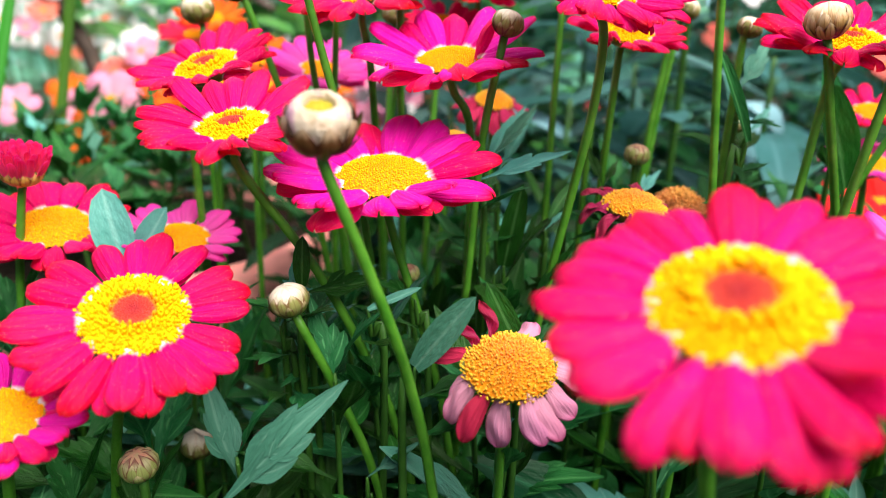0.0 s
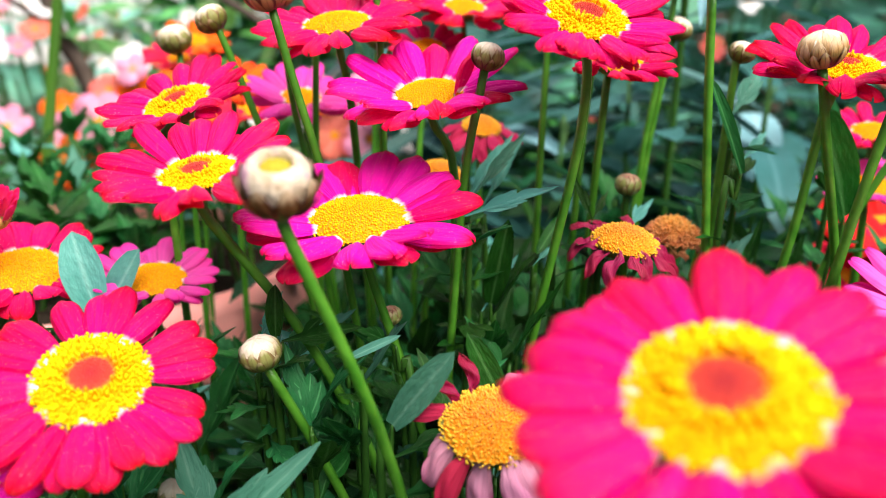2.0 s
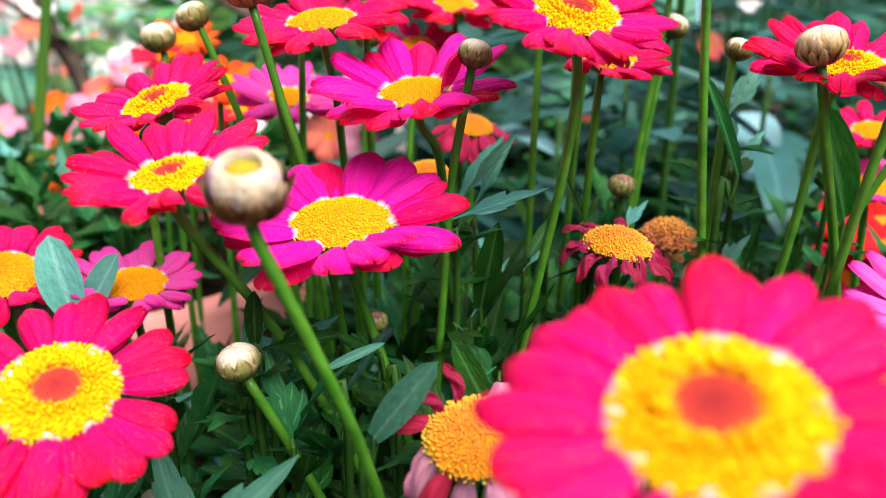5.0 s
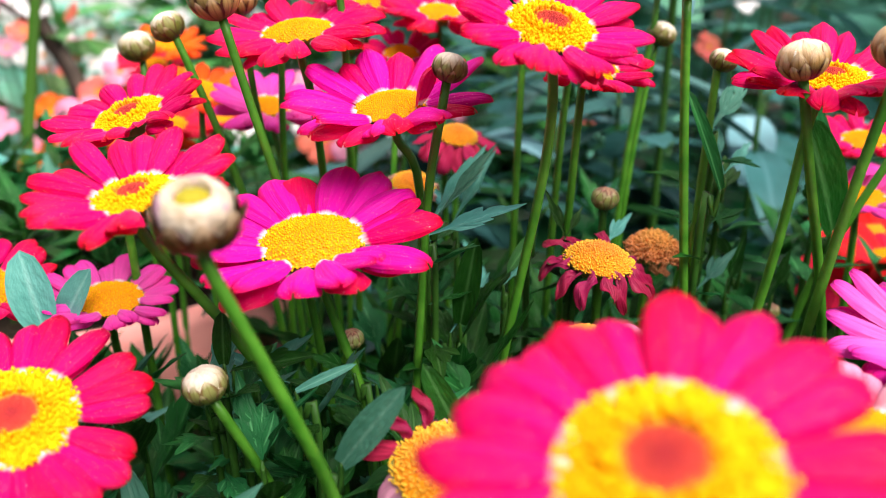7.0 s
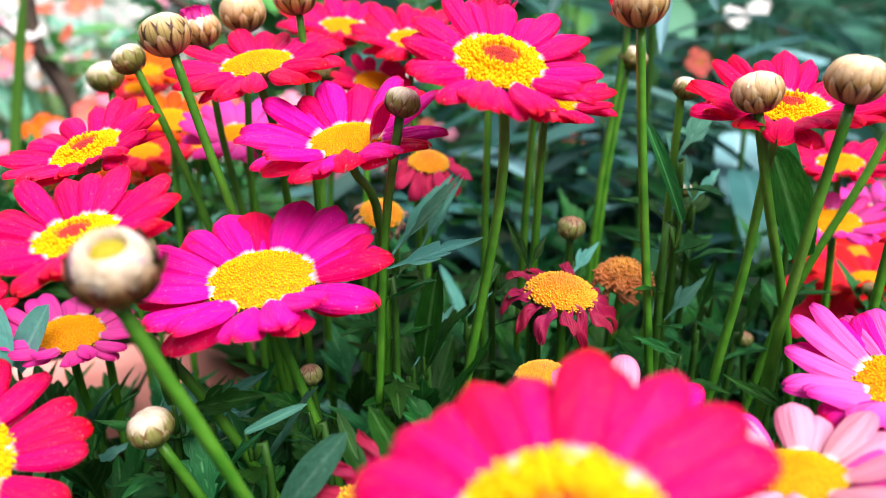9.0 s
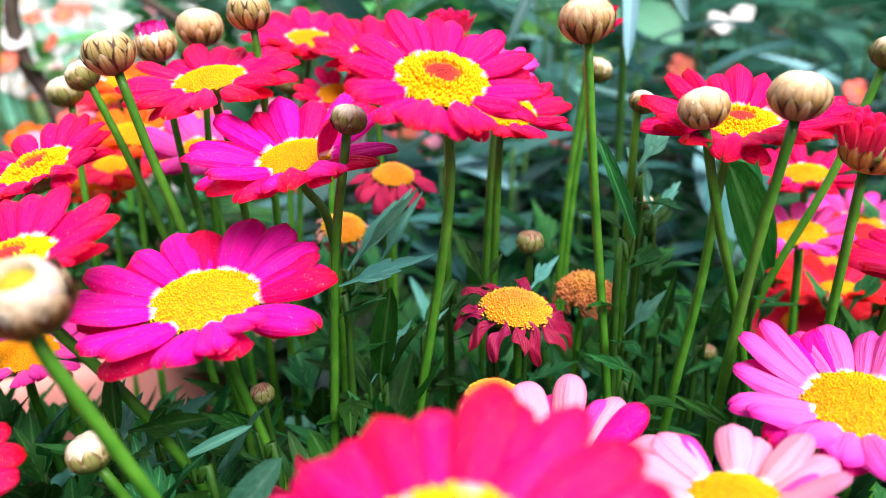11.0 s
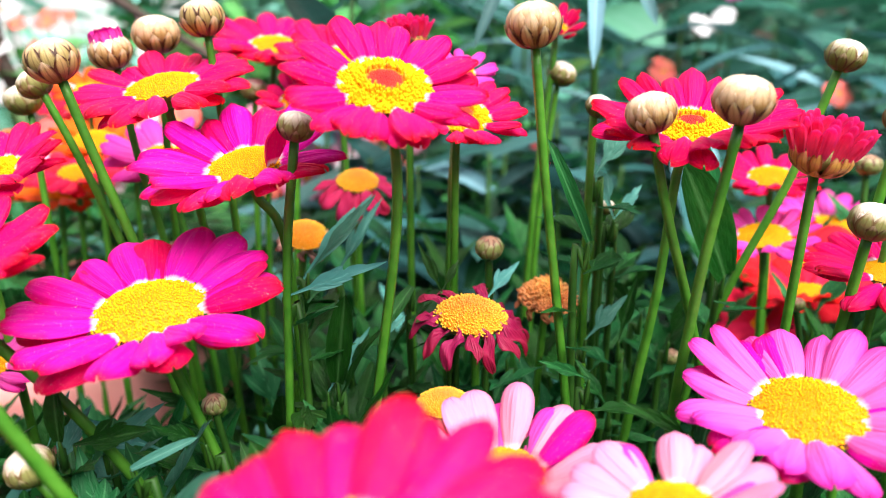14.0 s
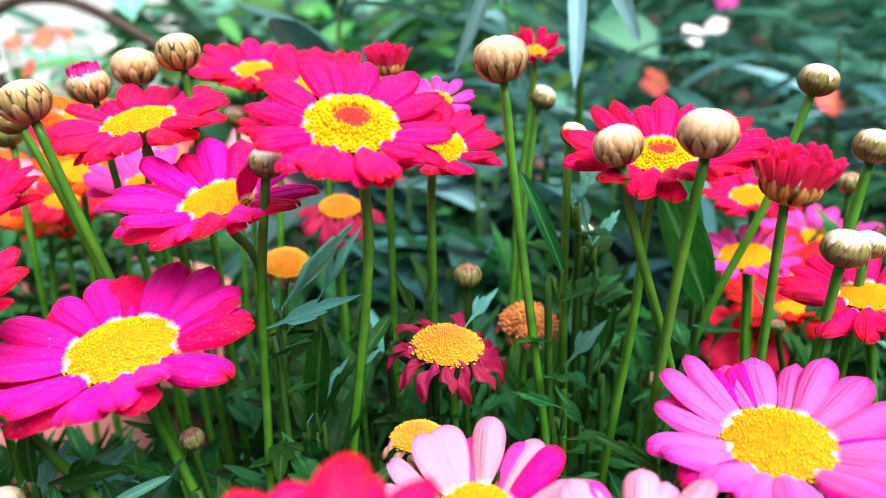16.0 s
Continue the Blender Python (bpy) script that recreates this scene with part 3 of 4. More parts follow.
def hedge_place(r):
    y = r.uniform(1.1, 2.6)
    x = r.uniform(-0.45, 2.9) if r.random() < 0.9 else r.uniform(-2.6, -0.45)
    top = 0.62 + 0.16 * noise.noise(Vector((x * 2, y * 2, 3))) + 0.12 * (x > 0.2)
    if x < -0.45:
        top = 0.55 + 0.4 * noise.noise(Vector((x * 3, y * 2, 8)))
    return (x, y, r.uniform(0.0, 1) ** 0.6 * top), any_way(r)


scatter_blades("hedge_foliage", 5200, hedge_place, 0.16, HEDGE, "blue-green shrubs behind the flower bed", "shrub", 9, 0.3)


def shrub_place(r):
    y = r.uniform(0.95, 1.9)
    x = r.uniform(-0.55, 0.2)
    top = 0.5 + 0.22 * noise.noise(Vector((x * 4, y * 3, 5)))
    return (x, y, r.uniform(0.15, 1) * top), any_way(r)


scatter_blades("shrub_foliage", 1500, shrub_place, 0.09, SHRUB, "fresh green leafy shrub beyond the daisies", "shrub", 11, 0.35)


# ---- daisies ----
KINDS = {
    "red_young": (PETALS, "red", "young", "crimson daisy with yellow disc and reddish centre"),
    "cerise": (PETALS, "cerise", "young", "cerise daisy with red petal tips and yellow disc"),
    "red_ripe": (PETALS, "red_deep", "ripe", "red daisy with fully open yellow disc"),
    "magenta": (PETALS, "magenta", "ripe", "magenta daisy with full golden yellow disc"),
    "pink": (PETALS, "pink", "ripe", "pink daisy with golden yellow disc"),
    "lilac": (PETALS, "lilac", "ripe", "lilac pink daisy with golden yellow disc"),
    "blush": (PETALS, "blush", "ripe", "pale blush pink daisy with yellow disc"),
    "faded_pink": (LIMP, "faded_pink", "worn", "fading pink daisy with drooping limp petals"),
    "faded_red": (LIMP, "dull_red", "worn", "fading red daisy with drooping petals"),
    "faded_tan": (SHRIVELLED, "tan", "worn", "spent daisy head with shrivelled tan petals"),
    "withered": (WILTED, "withered", "worn", "withered daisy with curled dark maroon petals"),
    "dried": (SHRIVELLED, "dried", "dried", "dried brown daisy head gone to seed"),
    "orange": (PETALS, "orange", "ripe", "orange daisy with yellow disc"),
    "scarlet": (PETALS, "scarlet", "ripe", "scarlet daisy with small yellow disc"),
}


UNDER = {"magenta": "red", "lilac": "magenta", "blush": "pink", "red": "red_deep"}


def stalk_points(head, way, pts):
    """From under the head through the given points, ever steeper, down to the soil."""
    path = [Vector(head)] + [Vector(p) for p in pts]
    if len(path) == 1:
        path.append(path[0] + Vector(way) * 0.03)
    run = (path[-1] - path[-2]).normalized()
    run.z = min(run.z, -0.3)
    for drop, keep in ((0.03, 0.8), (0.07, 0.45), (0.1, 0.2)):
        step = run * keep
        step.z = -1
        nxt = path[-1] + step * drop
        if nxt.z < 0.05:
            break
        path.append(nxt)
    path.append(Vector((path[-1].x, path[-1].y, -0.004)))
    return path


def daisy(kind, at, normal, disc_mm, reach_mm, count, stem, cup=3, lifted=None, broad=1.0):
    shapes, colour, disc, label = KINDS[kind]
    at, nrm = Vector(at), Vector(normal).normalized()
    a, reach = disc_mm / 1000, reach_mm / 1000
    neck = at - nrm * (0.6 * a)
    pts = stalk_points(neck, -nrm, stem)
    d = thing("daisy", (pts[-1].x, pts[-1].y, 0), label + " on green stem", "flower", "daisies in the bed")
    seed = rng.random()
    r = random.Random(seed)
    part("stem", with_material(tube("stem", pts, 0.0012, 0.0014), STEM), d)
    face = frame_of(nrm, at, a, seed * 6)
    part("calyx", CALYX_MESH, d, face)
    centre = part("disc", DISCS[disc], d, face)
    tagged(part("floret_layer", FLORETS[disc], centre, face), kind="stuff")
    turn = frame_of(nrm, at, 1.0, seed * 6)
    worn = shapes is not PETALS
    hold = -1
    if lifted:
        side = turn.to_3x3().inverted() @ Vector(lifted[0])
        hold = round(math.atan2(-side.x, side.y) / (2 * math.pi) * count) % count
    under = 0 if worn else count // 2
    for k in range(count + under):
        low = k >= count
        th = 2 * math.pi * ((k + r.uniform(-0.25, 0.25)) / count if not low else (k - count + r.uniform(0.1, 0.9)) / under)
        inner = 0.85 * a
        tilt = cup + (0 if worn else 9) + r.uniform(-6, 5) + (r.uniform(-22, 22) if worn else 0) + (-3 if k % 2 else 0) - (3 if low else 0)
        held = k == hold or (k == hold + 1 and lifted and lifted[1] == "withered")
        if held:
            tilt = lifted[2] if len(lifted) > 2 else 76
        length = (reach - inner) * r.uniform(0.93, 1.07) * (0.88 if low else 1) / max(math.cos(radians(cup)), 0.7) * (0.66 if held and tilt > 60 else 1)
        width = 0.298 * reach * r.uniform(0.86, 1.14) * (18 / count) ** 0.5 * (1.15 if shapes is LIMP else 1.5 if worn else 1.0) * broad
        lift = 0.05 * a - 0.0009 * (k % 2) - (0.0012 if low else 0)
        m = turn @ Matrix.Rotation(th, 4, "Z") @ Matrix.Translation((0, inner, lift)) @ Matrix.Rotation(radians(tilt), 4, "X") @ Matrix.Rotation(radians(r.uniform(-9, 9)), 4, "Y")
        tint = UNDER.get(colour, colour) if low else lifted[1] if held else "dull_red" if colour == "faded_pink" and r.random() < 0.2 else "red" if colour == "magenta" and r.random() < 0.16 else colour
        part("petal", dyed(r.choice(SHRIVELLED if tint == "withered" else shapes), PETAL[tint]), d, m @ Matrix.Diagonal((width, length, length, 1)))
    return d


# ---- buds ----
SQUAT = 0.87


def bud_point(ph, a, q):
    """A point of a bud's rounded body: ph from its top, a round it."""
    c = math.cos(ph)
    return (q * math.sin(ph) * math.sin(a), q * math.sin(ph) * math.cos(a), SQUAT * q * (c - 0.1 * max(0, c) ** 3))


def core_shape():
    def f(u, v):
        a, ph = 2 * math.pi * u, math.pi * (1 - v)
        rib = 1 + 0.03 * math.cos(9 * a) * math.sin(ph) + 0.02 * math.sin(3 * a + 4 * ph)
        return bud_point(ph, a, 0.93 * rib)

    return sheet("core", f, 36, 16)


def shell_shape():
    """The barrel of an opening bud, with a torn hole in its top."""
    prof = [(0.05, -0.82), (0.45, -0.72), (0.75, -0.42), (0.87, -0.05), (0.87, 0.3), (0.78, 0.5), (0.66, 0.64), (0.52, 0.71), (0.45, 0.66), (0.42, 0.45), (0.38, 0.28)]

    def f(u, v):
        k = v * (len(prof) - 1)
        i = min(int(k), len(prof) - 2)
        t = k - i
        a = 2 * math.pi * u
        rag = 0.07 * math.sin(5 * a + 1) + 0.05 * math.sin(11 * a) if v > 0.6 else 0.0
        q = (prof[i][0] * (1 - t) + prof[i + 1][0] * t) * (1 + 0.02 * math.sin(7 * a) + 0.015 * math.sin(13 * a + 9 * v)) * (1 + rag * (v - 0.6))
        return (q * math.cos(a) * (1.12 if v > 0.7 else 1.0), q * math.sin(a), prof[i][1] * (1 - t) + prof[i + 1][1] * t + 0.6 * rag * max(0, v - 0.55))

    return sheet("core", f, 44, 20)


def bract_shape(lo, hi, wide, out, flare=0.03):
    """A scale that lies on a bud from lo to hi degrees from its top."""
    def f(u, v):
        x = 2 * u - 1
        ph = radians(lo + (hi - lo) * v)
        w = wide * (0.6 + 0.4 * math.sin(math.pi * min(v + 0.2, 1) * 0.62)) * max(0.0, 1 - (max(0, v - 0.4) / 0.605) ** 1.9) ** 0.7
        q = out + 0.02 - 0.045 * x * x * (1 - 0.5 * v) + flare * max(0, v - 0.7) / 0.3
        return bud_point(ph, x * w, q)

    return sheet("bract", f, 6, 9)


CORES = {k: with_material(shell_shape() if k == "opening" else core_shape(), m) for k, m in CORE.items()}
OUTER_SHORT, MIDDLE_SHORT = bract_shape(174, 86, 0.38, 1.02, 0.02), bract_shape(150, 50, 0.42, 0.985, 0.01)
OUTER_BRACT, MIDDLE_BRACT, TOP_BRACT = bract_shape(174, 84, 0.4, 1.02), bract_shape(150, 44, 0.42, 0.985, 0.01), bract_shape(105, 6, 0.5, 0.95, 0.0)
GREEN_TOP = bract_shape(120, 16, 0.42, 0.965, 0.0)
TONGUE, WRAP = bract_shape(174, 82, 0.3, 1.06, 0.14), bract_shape(165, 60, 0.5, 1.0, 0.04)
CUP_BRACT, CUP_LOW = bract_shape(174, 68, 0.3, 0.98, 0.0), bract_shape(174, 112, 0.32, 1.01, 0.0)
BUD_LABELS = {
    "closed": "round closed daisy bud with cream and brown bracts",
    "striped": "tight round daisy bud striped brown and cream",
    "pale": "round young daisy bud with whitish green bracts",
    "green": "small tight green daisy bud with reddish tints",
    "opening": "fat opening daisy bud with cream tip and tan bracts",
    "cup_red": "half open crimson daisy with upright petals in a cup",
    "cup_pink": "opening daisy bud with pink petal tips showing",
}


def bud(kind, at, mm, stem, lean=None):
    at, r = Vector(at), mm / 1000
    way = Vector(lean) if lean else (at - Vector(stem[0]))
    way = way.normalized() + Vector((0, -0.12, 0))
    way.normalize()
    cup = kind == "cup_red"
    low = at - way * r * (0.72 if cup else 0.85)
    pts = stalk_points(low, -way, stem)
    pts = [pts[0]] + [p for p in pts[1:] if (p - at).length > r * 1.1]
    d = thing("daisy_bud", (pts[-1].x, pts[-1].y, 0), BUD_LABELS[kind], "flower bud", "daisy buds in the bed")
    seed = rng.random()
    rr = random.Random(seed)
    thick = 0.00115 if mm > 4 else 0.0009
    part("stem", with_material(tube("stem", pts, thick, thick * 1.2), STEM if kind != "green" else STEM_DARK), d)
    face = frame_of(way, at, r, seed * 6)
    if not cup:
        part("core", CORES[kind if kind in CORES else "closed"], d, face)
        if kind == "opening":
            part("heart", dyed(CORES["closed"], HEART), d, face @ Matrix.Translation((0.0, 0, 0.36)) @ Matrix.Diagonal((0.5, 0.46, 0.3, 1)), "yellow-green heart in the opening")
        rows = ((OUTER_SHORT, 10, 0.0, "closed"), (MIDDLE_SHORT, 10, 0.5, "inner"), (TOP_BRACT, 8, 0.0, "papery"))
        if kind == "striped":
            rows = ((OUTER_BRACT, 10, 0.0, "closed"), (MIDDLE_BRACT, 10, 0.5, "closed"), (TOP_BRACT, 9, 0.0, "papery"))
        if kind == "pale":
            rows = ((OUTER_SHORT, 9, 0.0, "fresh_low"), (MIDDLE_SHORT, 9, 0.5, "fresh_high"), (TOP_BRACT, 8, 0.0, "white_top"))
        if kind == "green":
            rows = ((OUTER_BRACT, 9, 0.0, "green"), (MIDDLE_BRACT, 9, 0.5, "green"), (GREEN_TOP, 8, 0.0, "green_tip"))
        if kind == "cup_pink":
            rows = rows[:2]
        if kind == "opening":
            rows = ((WRAP, 8, 0.0, "shell"), (TONGUE, 7, 0.5, "tongue"))
    else:
        rows = ((CUP_BRACT, 14, 0.0, "cup"), (CUP_LOW, 11, 0.2, "cup"))
        face = face @ Matrix.Diagonal((0.92, 0.92, 0.7, 1)) @ Matrix.Translation((0, 0, -0.18))
        part("heart", dyed(CORES["closed"], CALYX), d, face @ Matrix.Translation((0, 0, -0.1)) @ Matrix.Diagonal((0.85, 0.85, 0.75, 1)))
    for n, q, z0, tip, ln, span, colour in {"cup_red": ((18, 0.88, -0.05, 15, 1.62, 0.45, "cup"), (13, 0.62, 0.0, 9, 1.75, 0.44, "cup"), (8, 0.36, 0.1, 4, 1.6, 0.4, "cup")), "cup_pink": ((13, 0.72, 0.3, -14, 0.72, 0.4, "pink"), (8, 0.4, 0.4, -10, 0.66, 0.4, "magenta"))}.get(kind, ()):
        for k in range(n):
            th = 2 * math.pi * (k + rr.uniform(-0.2, 0.2)) / n
            m = face @ Matrix.Rotation(th, 4, "Z") @ Matrix.Translation((0, q, z0)) @ Matrix.Rotation(radians(90 - tip + rr.uniform(-7, 7)), 4, "X")
            z = ln * rr.uniform(0.9, 1.08)
            part("petal", dyed(rr.choice(PETALS), PETAL[colour]), d, m @ Matrix.Diagonal((span, z, z * 0.6, 1)))
    for me, n, shift, mat in rows:
        for k in range(n):
            th = 2 * math.pi * (k + shift + rr.uniform(-0.2, 0.2)) / n
            g = 1 + rr.uniform(-0.014, 0.014)
            part("bract", dyed(me, BRACT[mat]), d, face @ Matrix.Rotation(th, 4, "Z") @ Matrix.Rotation(radians(rr.uniform(-5, 4)), 4, "X") @ Matrix.Rotation(radians(rr.uniform(-4, 4)), 4, "Y") @ Matrix.Diagonal((g * rr.uniform(0.85, 1.12), g, g, 1)))
    return d


# ---- leafy shoots ----
def shoot(foot, top, count, blue=0.2, size=0.04, name="leafy_shoot"):
    foot, top = Vector(foot), Vector(top)
    r = random.Random(rng.random())
    s = thing(name, foot, "leafy marguerite shoot with lobed green leaves", "foliage", "leafy shoots in the bed")
    bend = (foot + top) / 2 + Vector((r.uniform(-0.01, 0.01), r.uniform(-0.01, 0.01), 0))
    part("stem", with_material(tube("stem", [top, top.lerp(bend, 0.12), bend, foot], 0.0004, 0.0018, 6), STEM_DARK), s)
    for k in range(count):
        t = k / count
        at = top.lerp(bend, t * 0.55)
        a = k * 2.4 + r.uniform(-0.4, 0.4)
        rise = 2.2 - 2.6 * t if t < 0.3 else 1.3 - 1.5 * t + r.uniform(-0.3, 0.3)
        way = Vector((math.cos(a), math.sin(a), rise))
        ln = size * (0.6 + 0.6 * t) * r.uniform(0.8, 1.25)
        part("leaf", dyed(r.choice(LOBED), LEAF_BLUE if r.random() < blue else LEAF), s, pointing(at, way, (0, 0, 1), ln, r.uniform(0.8, 1.15)))
    return s


def sprig_leaf(kind, base, tip, width):
    """A shoot with one leaf that stands out, from base to tip."""
    base, tip = Vector(base), Vector(tip)
    r = random.Random(rng.random())
    foot = Vector((base.x + r.uniform(-0.012, 0.012), base.y + 0.012, 0))
    s = thing("leafy_shoot", foot, "leafy marguerite shoot with one large blue-green leaf", "foliage", "leafy shoots in the bed")
    low = base + Vector((r.uniform(-0.004, 0.004), 0.004, -0.04))
    part("stem", with_material(tube("stem", [base, base.lerp(low, 0.2), low, foot], 0.0004, 0.0016, 6), STEM_DARK), s)
    way = tip - base
    shape = PLAIN_LEAF[0] if kind.startswith("plain") else r.choice(LOBED)
    part("leaf", dyed(shape, LEAF if kind.endswith("green") else LEAF_BLUE), s, pointing(base, way + Vector((0, 0, 0.1 * way.length)), (0.0, -0.75, 0.65), way.length * 1.04, width / 0.36 if kind.startswith("plain") else width / 0.6))
    for k in range(3):
        at = base.lerp(low, 0.25 + 0.3 * k)
        a = r.uniform(0, 6.28)
        part("leaf", dyed(r.choice(LOBED), LEAF), s, pointing(at, (math.cos(a), math.sin(a), r.uniform(0, 0.8)), (0, 0, 1), r.uniform(0.016, 0.026)))
    return s


daisy('red_young', (0.0436, 0.0757, 0.4167), (-0.18, -0.29, 0.94), 12.1, 28.1, 19, [(0.045, 0.081, 0.390), (0.050, 0.086, 0.362)], cup=3, broad=1.02, lifted=((0.55, -0.8, 0), 'red', 38))
daisy('red_young', (-0.0661, 0.1300, 0.3882), (0.20, -0.40, 0.89), 11.6, 26.0, 19, [(-0.076, 0.140, 0.365)], cup=2)
daisy('magenta', (-0.0143, 0.1760, 0.4096), (-0.00, -0.21, 0.98), 13.1, 31.2, 17, [(-0.011, 0.180, 0.387), (-0.004, 0.180, 0.363)], cup=16, broad=1.08)
daisy('red_young', (-0.0502, 0.1620, 0.4250), (-0.07, -0.25, 0.97), 9.0, 22.8, 19, [(-0.050, 0.165, 0.413), (-0.034, 0.170, 0.386), (-0.021, 0.175, 0.356)], cup=21)
daisy('red_young', (-0.0737, 0.2180, 0.4344), (-0.20, -0.32, 0.93), 10.4, 22.8, 18, [(-0.082, 0.222, 0.422), (-0.083, 0.225, 0.394)], cup=19)
daisy('magenta', (0.0034, 0.2070, 0.4381), (-0.11, -0.27, 0.96), 10.2, 27.9, 16, [(0.005, 0.210, 0.428), (0.011, 0.213, 0.411), (0.010, 0.220, 0.342)], cup=20, lifted=((0.8, -0.6, 0), 'red'))
daisy('cerise', (0.0436, 0.1840, 0.4594), (0.16, -0.46, 0.87), 10.8, 23.2, 23, [(0.045, 0.186, 0.446), (0.044, 0.190, 0.422), (0.036, 0.195, 0.372)], cup=17)
daisy('red_young', (0.0617, 0.2320, 0.4461), (0.14, -0.38, 0.91), 9.3, 19.9, 18, [(0.060, 0.232, 0.434), (0.059, 0.235, 0.402)], cup=19)
daisy('red_young', (0.1210, 0.2050, 0.4452), (-0.06, -0.26, 0.96), 9.7, 25.7, 19, [(0.120, 0.210, 0.431), (0.117, 0.210, 0.398), (0.112, 0.210, 0.365)], cup=20)
daisy('faded_pink', (0.0185, 0.1340, 0.3744), (-0.02, -0.30, 0.95), 10.9, 20.9, 15, [(0.018, 0.140, 0.353), (0.018, 0.145, 0.325)], cup=-18, lifted=((-0.45, 1, 0), 'withered'))
daisy('withered', (0.0630, 0.2040, 0.3938), (0.10, -0.15, 0.98), 10.0, 18.0, 15, [(0.064, 0.207, 0.382), (0.064, 0.210, 0.359)], cup=12, broad=1.08)
daisy('dried', (0.0901, 0.2430, 0.3829), (0.04, -0.18, 0.98), 9.0, 11.5, 12, [(0.089, 0.243, 0.373), (0.088, 0.245, 0.357)], cup=-31)
daisy('pink', (-0.0874, 0.2150, 0.3775), (0.12, -0.18, 0.98), 10.0, 19.9, 16, [(-0.091, 0.220, 0.361), (-0.091, 0.225, 0.332)], cup=20)
daisy('red_ripe', (-0.1266, 0.2100, 0.3826), (0.21, -0.26, 0.94), 11.8, 24.0, 16, [(-0.131, 0.215, 0.356)], cup=20)
daisy('red_ripe', (-0.0264, 0.2350, 0.4568), (-0.08, -0.25, 0.97), 11.1, 27.0, 17, [(-0.026, 0.237, 0.447), (-0.024, 0.240, 0.434), (-0.023, 0.245, 0.406)], cup=9)
daisy('lilac', (0.1353, 0.1570, 0.3894), (-0.08, -0.15, 0.99), 11.9, 27.1, 19, [(0.137, 0.160, 0.370)], cup=20, broad=1.08)
daisy('blush', (0.0952, 0.1250, 0.3897), (-0.13, 0.05, 0.99), 8.0, 19.1, 15, [(0.098, 0.130, 0.371)], cup=22, broad=1.15)
daisy('pink', (-0.0505, 0.2900, 0.4269), (0.16, -0.32, 0.93), 8.0, 22.5, 16, [(-0.049, 0.290, 0.411)], cup=17)
daisy('red_ripe', (-0.0138, 0.3330, 0.4652), (0.15, -0.29, 0.94), 10.6, 27.3, 16, [(-0.016, 0.333, 0.453), (-0.022, 0.335, 0.415)], cup=19)
daisy('faded_red', (0.0228, 0.2900, 0.4148), (0.12, -0.33, 0.94), 7.9, 18.9, 14, [(0.022, 0.290, 0.400)], cup=-14)
daisy('faded_tan', (0.0063, 0.2620, 0.4018), (0.18, -0.43, 0.89), 7.7, 11.7, 12, [(0.004, 0.262, 0.388)], cup=-26)
daisy('pink', (0.1759, 0.2750, 0.3929), (-0.13, -0.19, 0.97), 9.8, 19.1, 16, [(0.177, 0.275, 0.378), (0.178, 0.275, 0.359)], cup=19)
daisy('pink', (0.2530, 0.3700, 0.3668), (-0.10, -0.22, 0.97), 12.8, 30.5, 16, [(0.257, 0.370, 0.332)], cup=20)
daisy('red_ripe', (0.1817, 0.2070, 0.4025), (-0.12, -0.14, 0.98), 7.6, 24.1, 16, [(0.187, 0.210, 0.381)], cup=16)
daisy('magenta', (-0.0922, 0.1180, 0.3695), (0.22, -0.22, 0.95), 8.1, 17.7, 16, [(-0.100, 0.125, 0.342)], cup=20)
daisy('blush', (0.0684, 0.1500, 0.3797), (0.02, -0.15, 0.99), 8.5, 19.4, 12, [(0.069, 0.155, 0.360)], lifted=((1, 0.15, 0), 'magenta', 44), cup=40, broad=1.25)
daisy('faded_tan', (0.0553, 0.1760, 0.3822), (0.05, -0.02, 1.00), 7.0, 10.1, 12, [(0.055, 0.178, 0.368)], cup=-26)
daisy('red_ripe', (0.1831, 0.2900, 0.4122), (-0.11, -0.22, 0.97), 8.8, 18.9, 16, [(0.184, 0.290, 0.395)], cup=19)
daisy('red_ripe', (0.1004, 0.3000, 0.4694), (0.09, -0.54, 0.84), 4.3, 9.4, 13, [(0.099, 0.300, 0.455), (0.095, 0.300, 0.425)], cup=44)
daisy('pink', (0.0629, 0.2620, 0.4570), (0.17, -0.42, 0.89), 4.9, 12.4, 15, [(0.061, 0.262, 0.441)], cup=16)
daisy('red_ripe', (0.0158, 0.3050, 0.4608), (0.08, -0.34, 0.94), 8.9, 24.0, 16, [(0.016, 0.305, 0.440)], cup=20)
daisy('red_ripe', (0.0006, 0.3000, 0.4455), (0.05, -0.44, 0.90), 7.1, 15.6, 14, [(-0.001, 0.300, 0.429)], cup=19)
daisy('orange', (-0.0803, 0.3000, 0.4315), (0.25, -0.32, 0.91), 8.6, 17.7, 14, [(-0.082, 0.300, 0.411)], cup=20)
daisy('scarlet', (0.2090, 0.3000, 0.3603), (-0.08, 0.04, 1.00), 8.1, 26.8, 15, [(0.212, 0.300, 0.335)], cup=17)
bud('cup_red', (0.1510, 0.1950, 0.4395), 8.5, [(0.150, 0.195, 0.433), (0.150, 0.200, 0.391)])
bud('cup_red', (0.0465, 0.2680, 0.4690), 6.1, [(0.046, 0.268, 0.460)])
bud('cup_red', (-0.1282, 0.2000, 0.4041), 7.0, [(-0.131, 0.200, 0.390)])
bud('cup_pink', (-0.0501, 0.2570, 0.4668), 6.8, [(-0.049, 0.257, 0.460), (-0.048, 0.260, 0.432), (-0.044, 0.260, 0.406)])
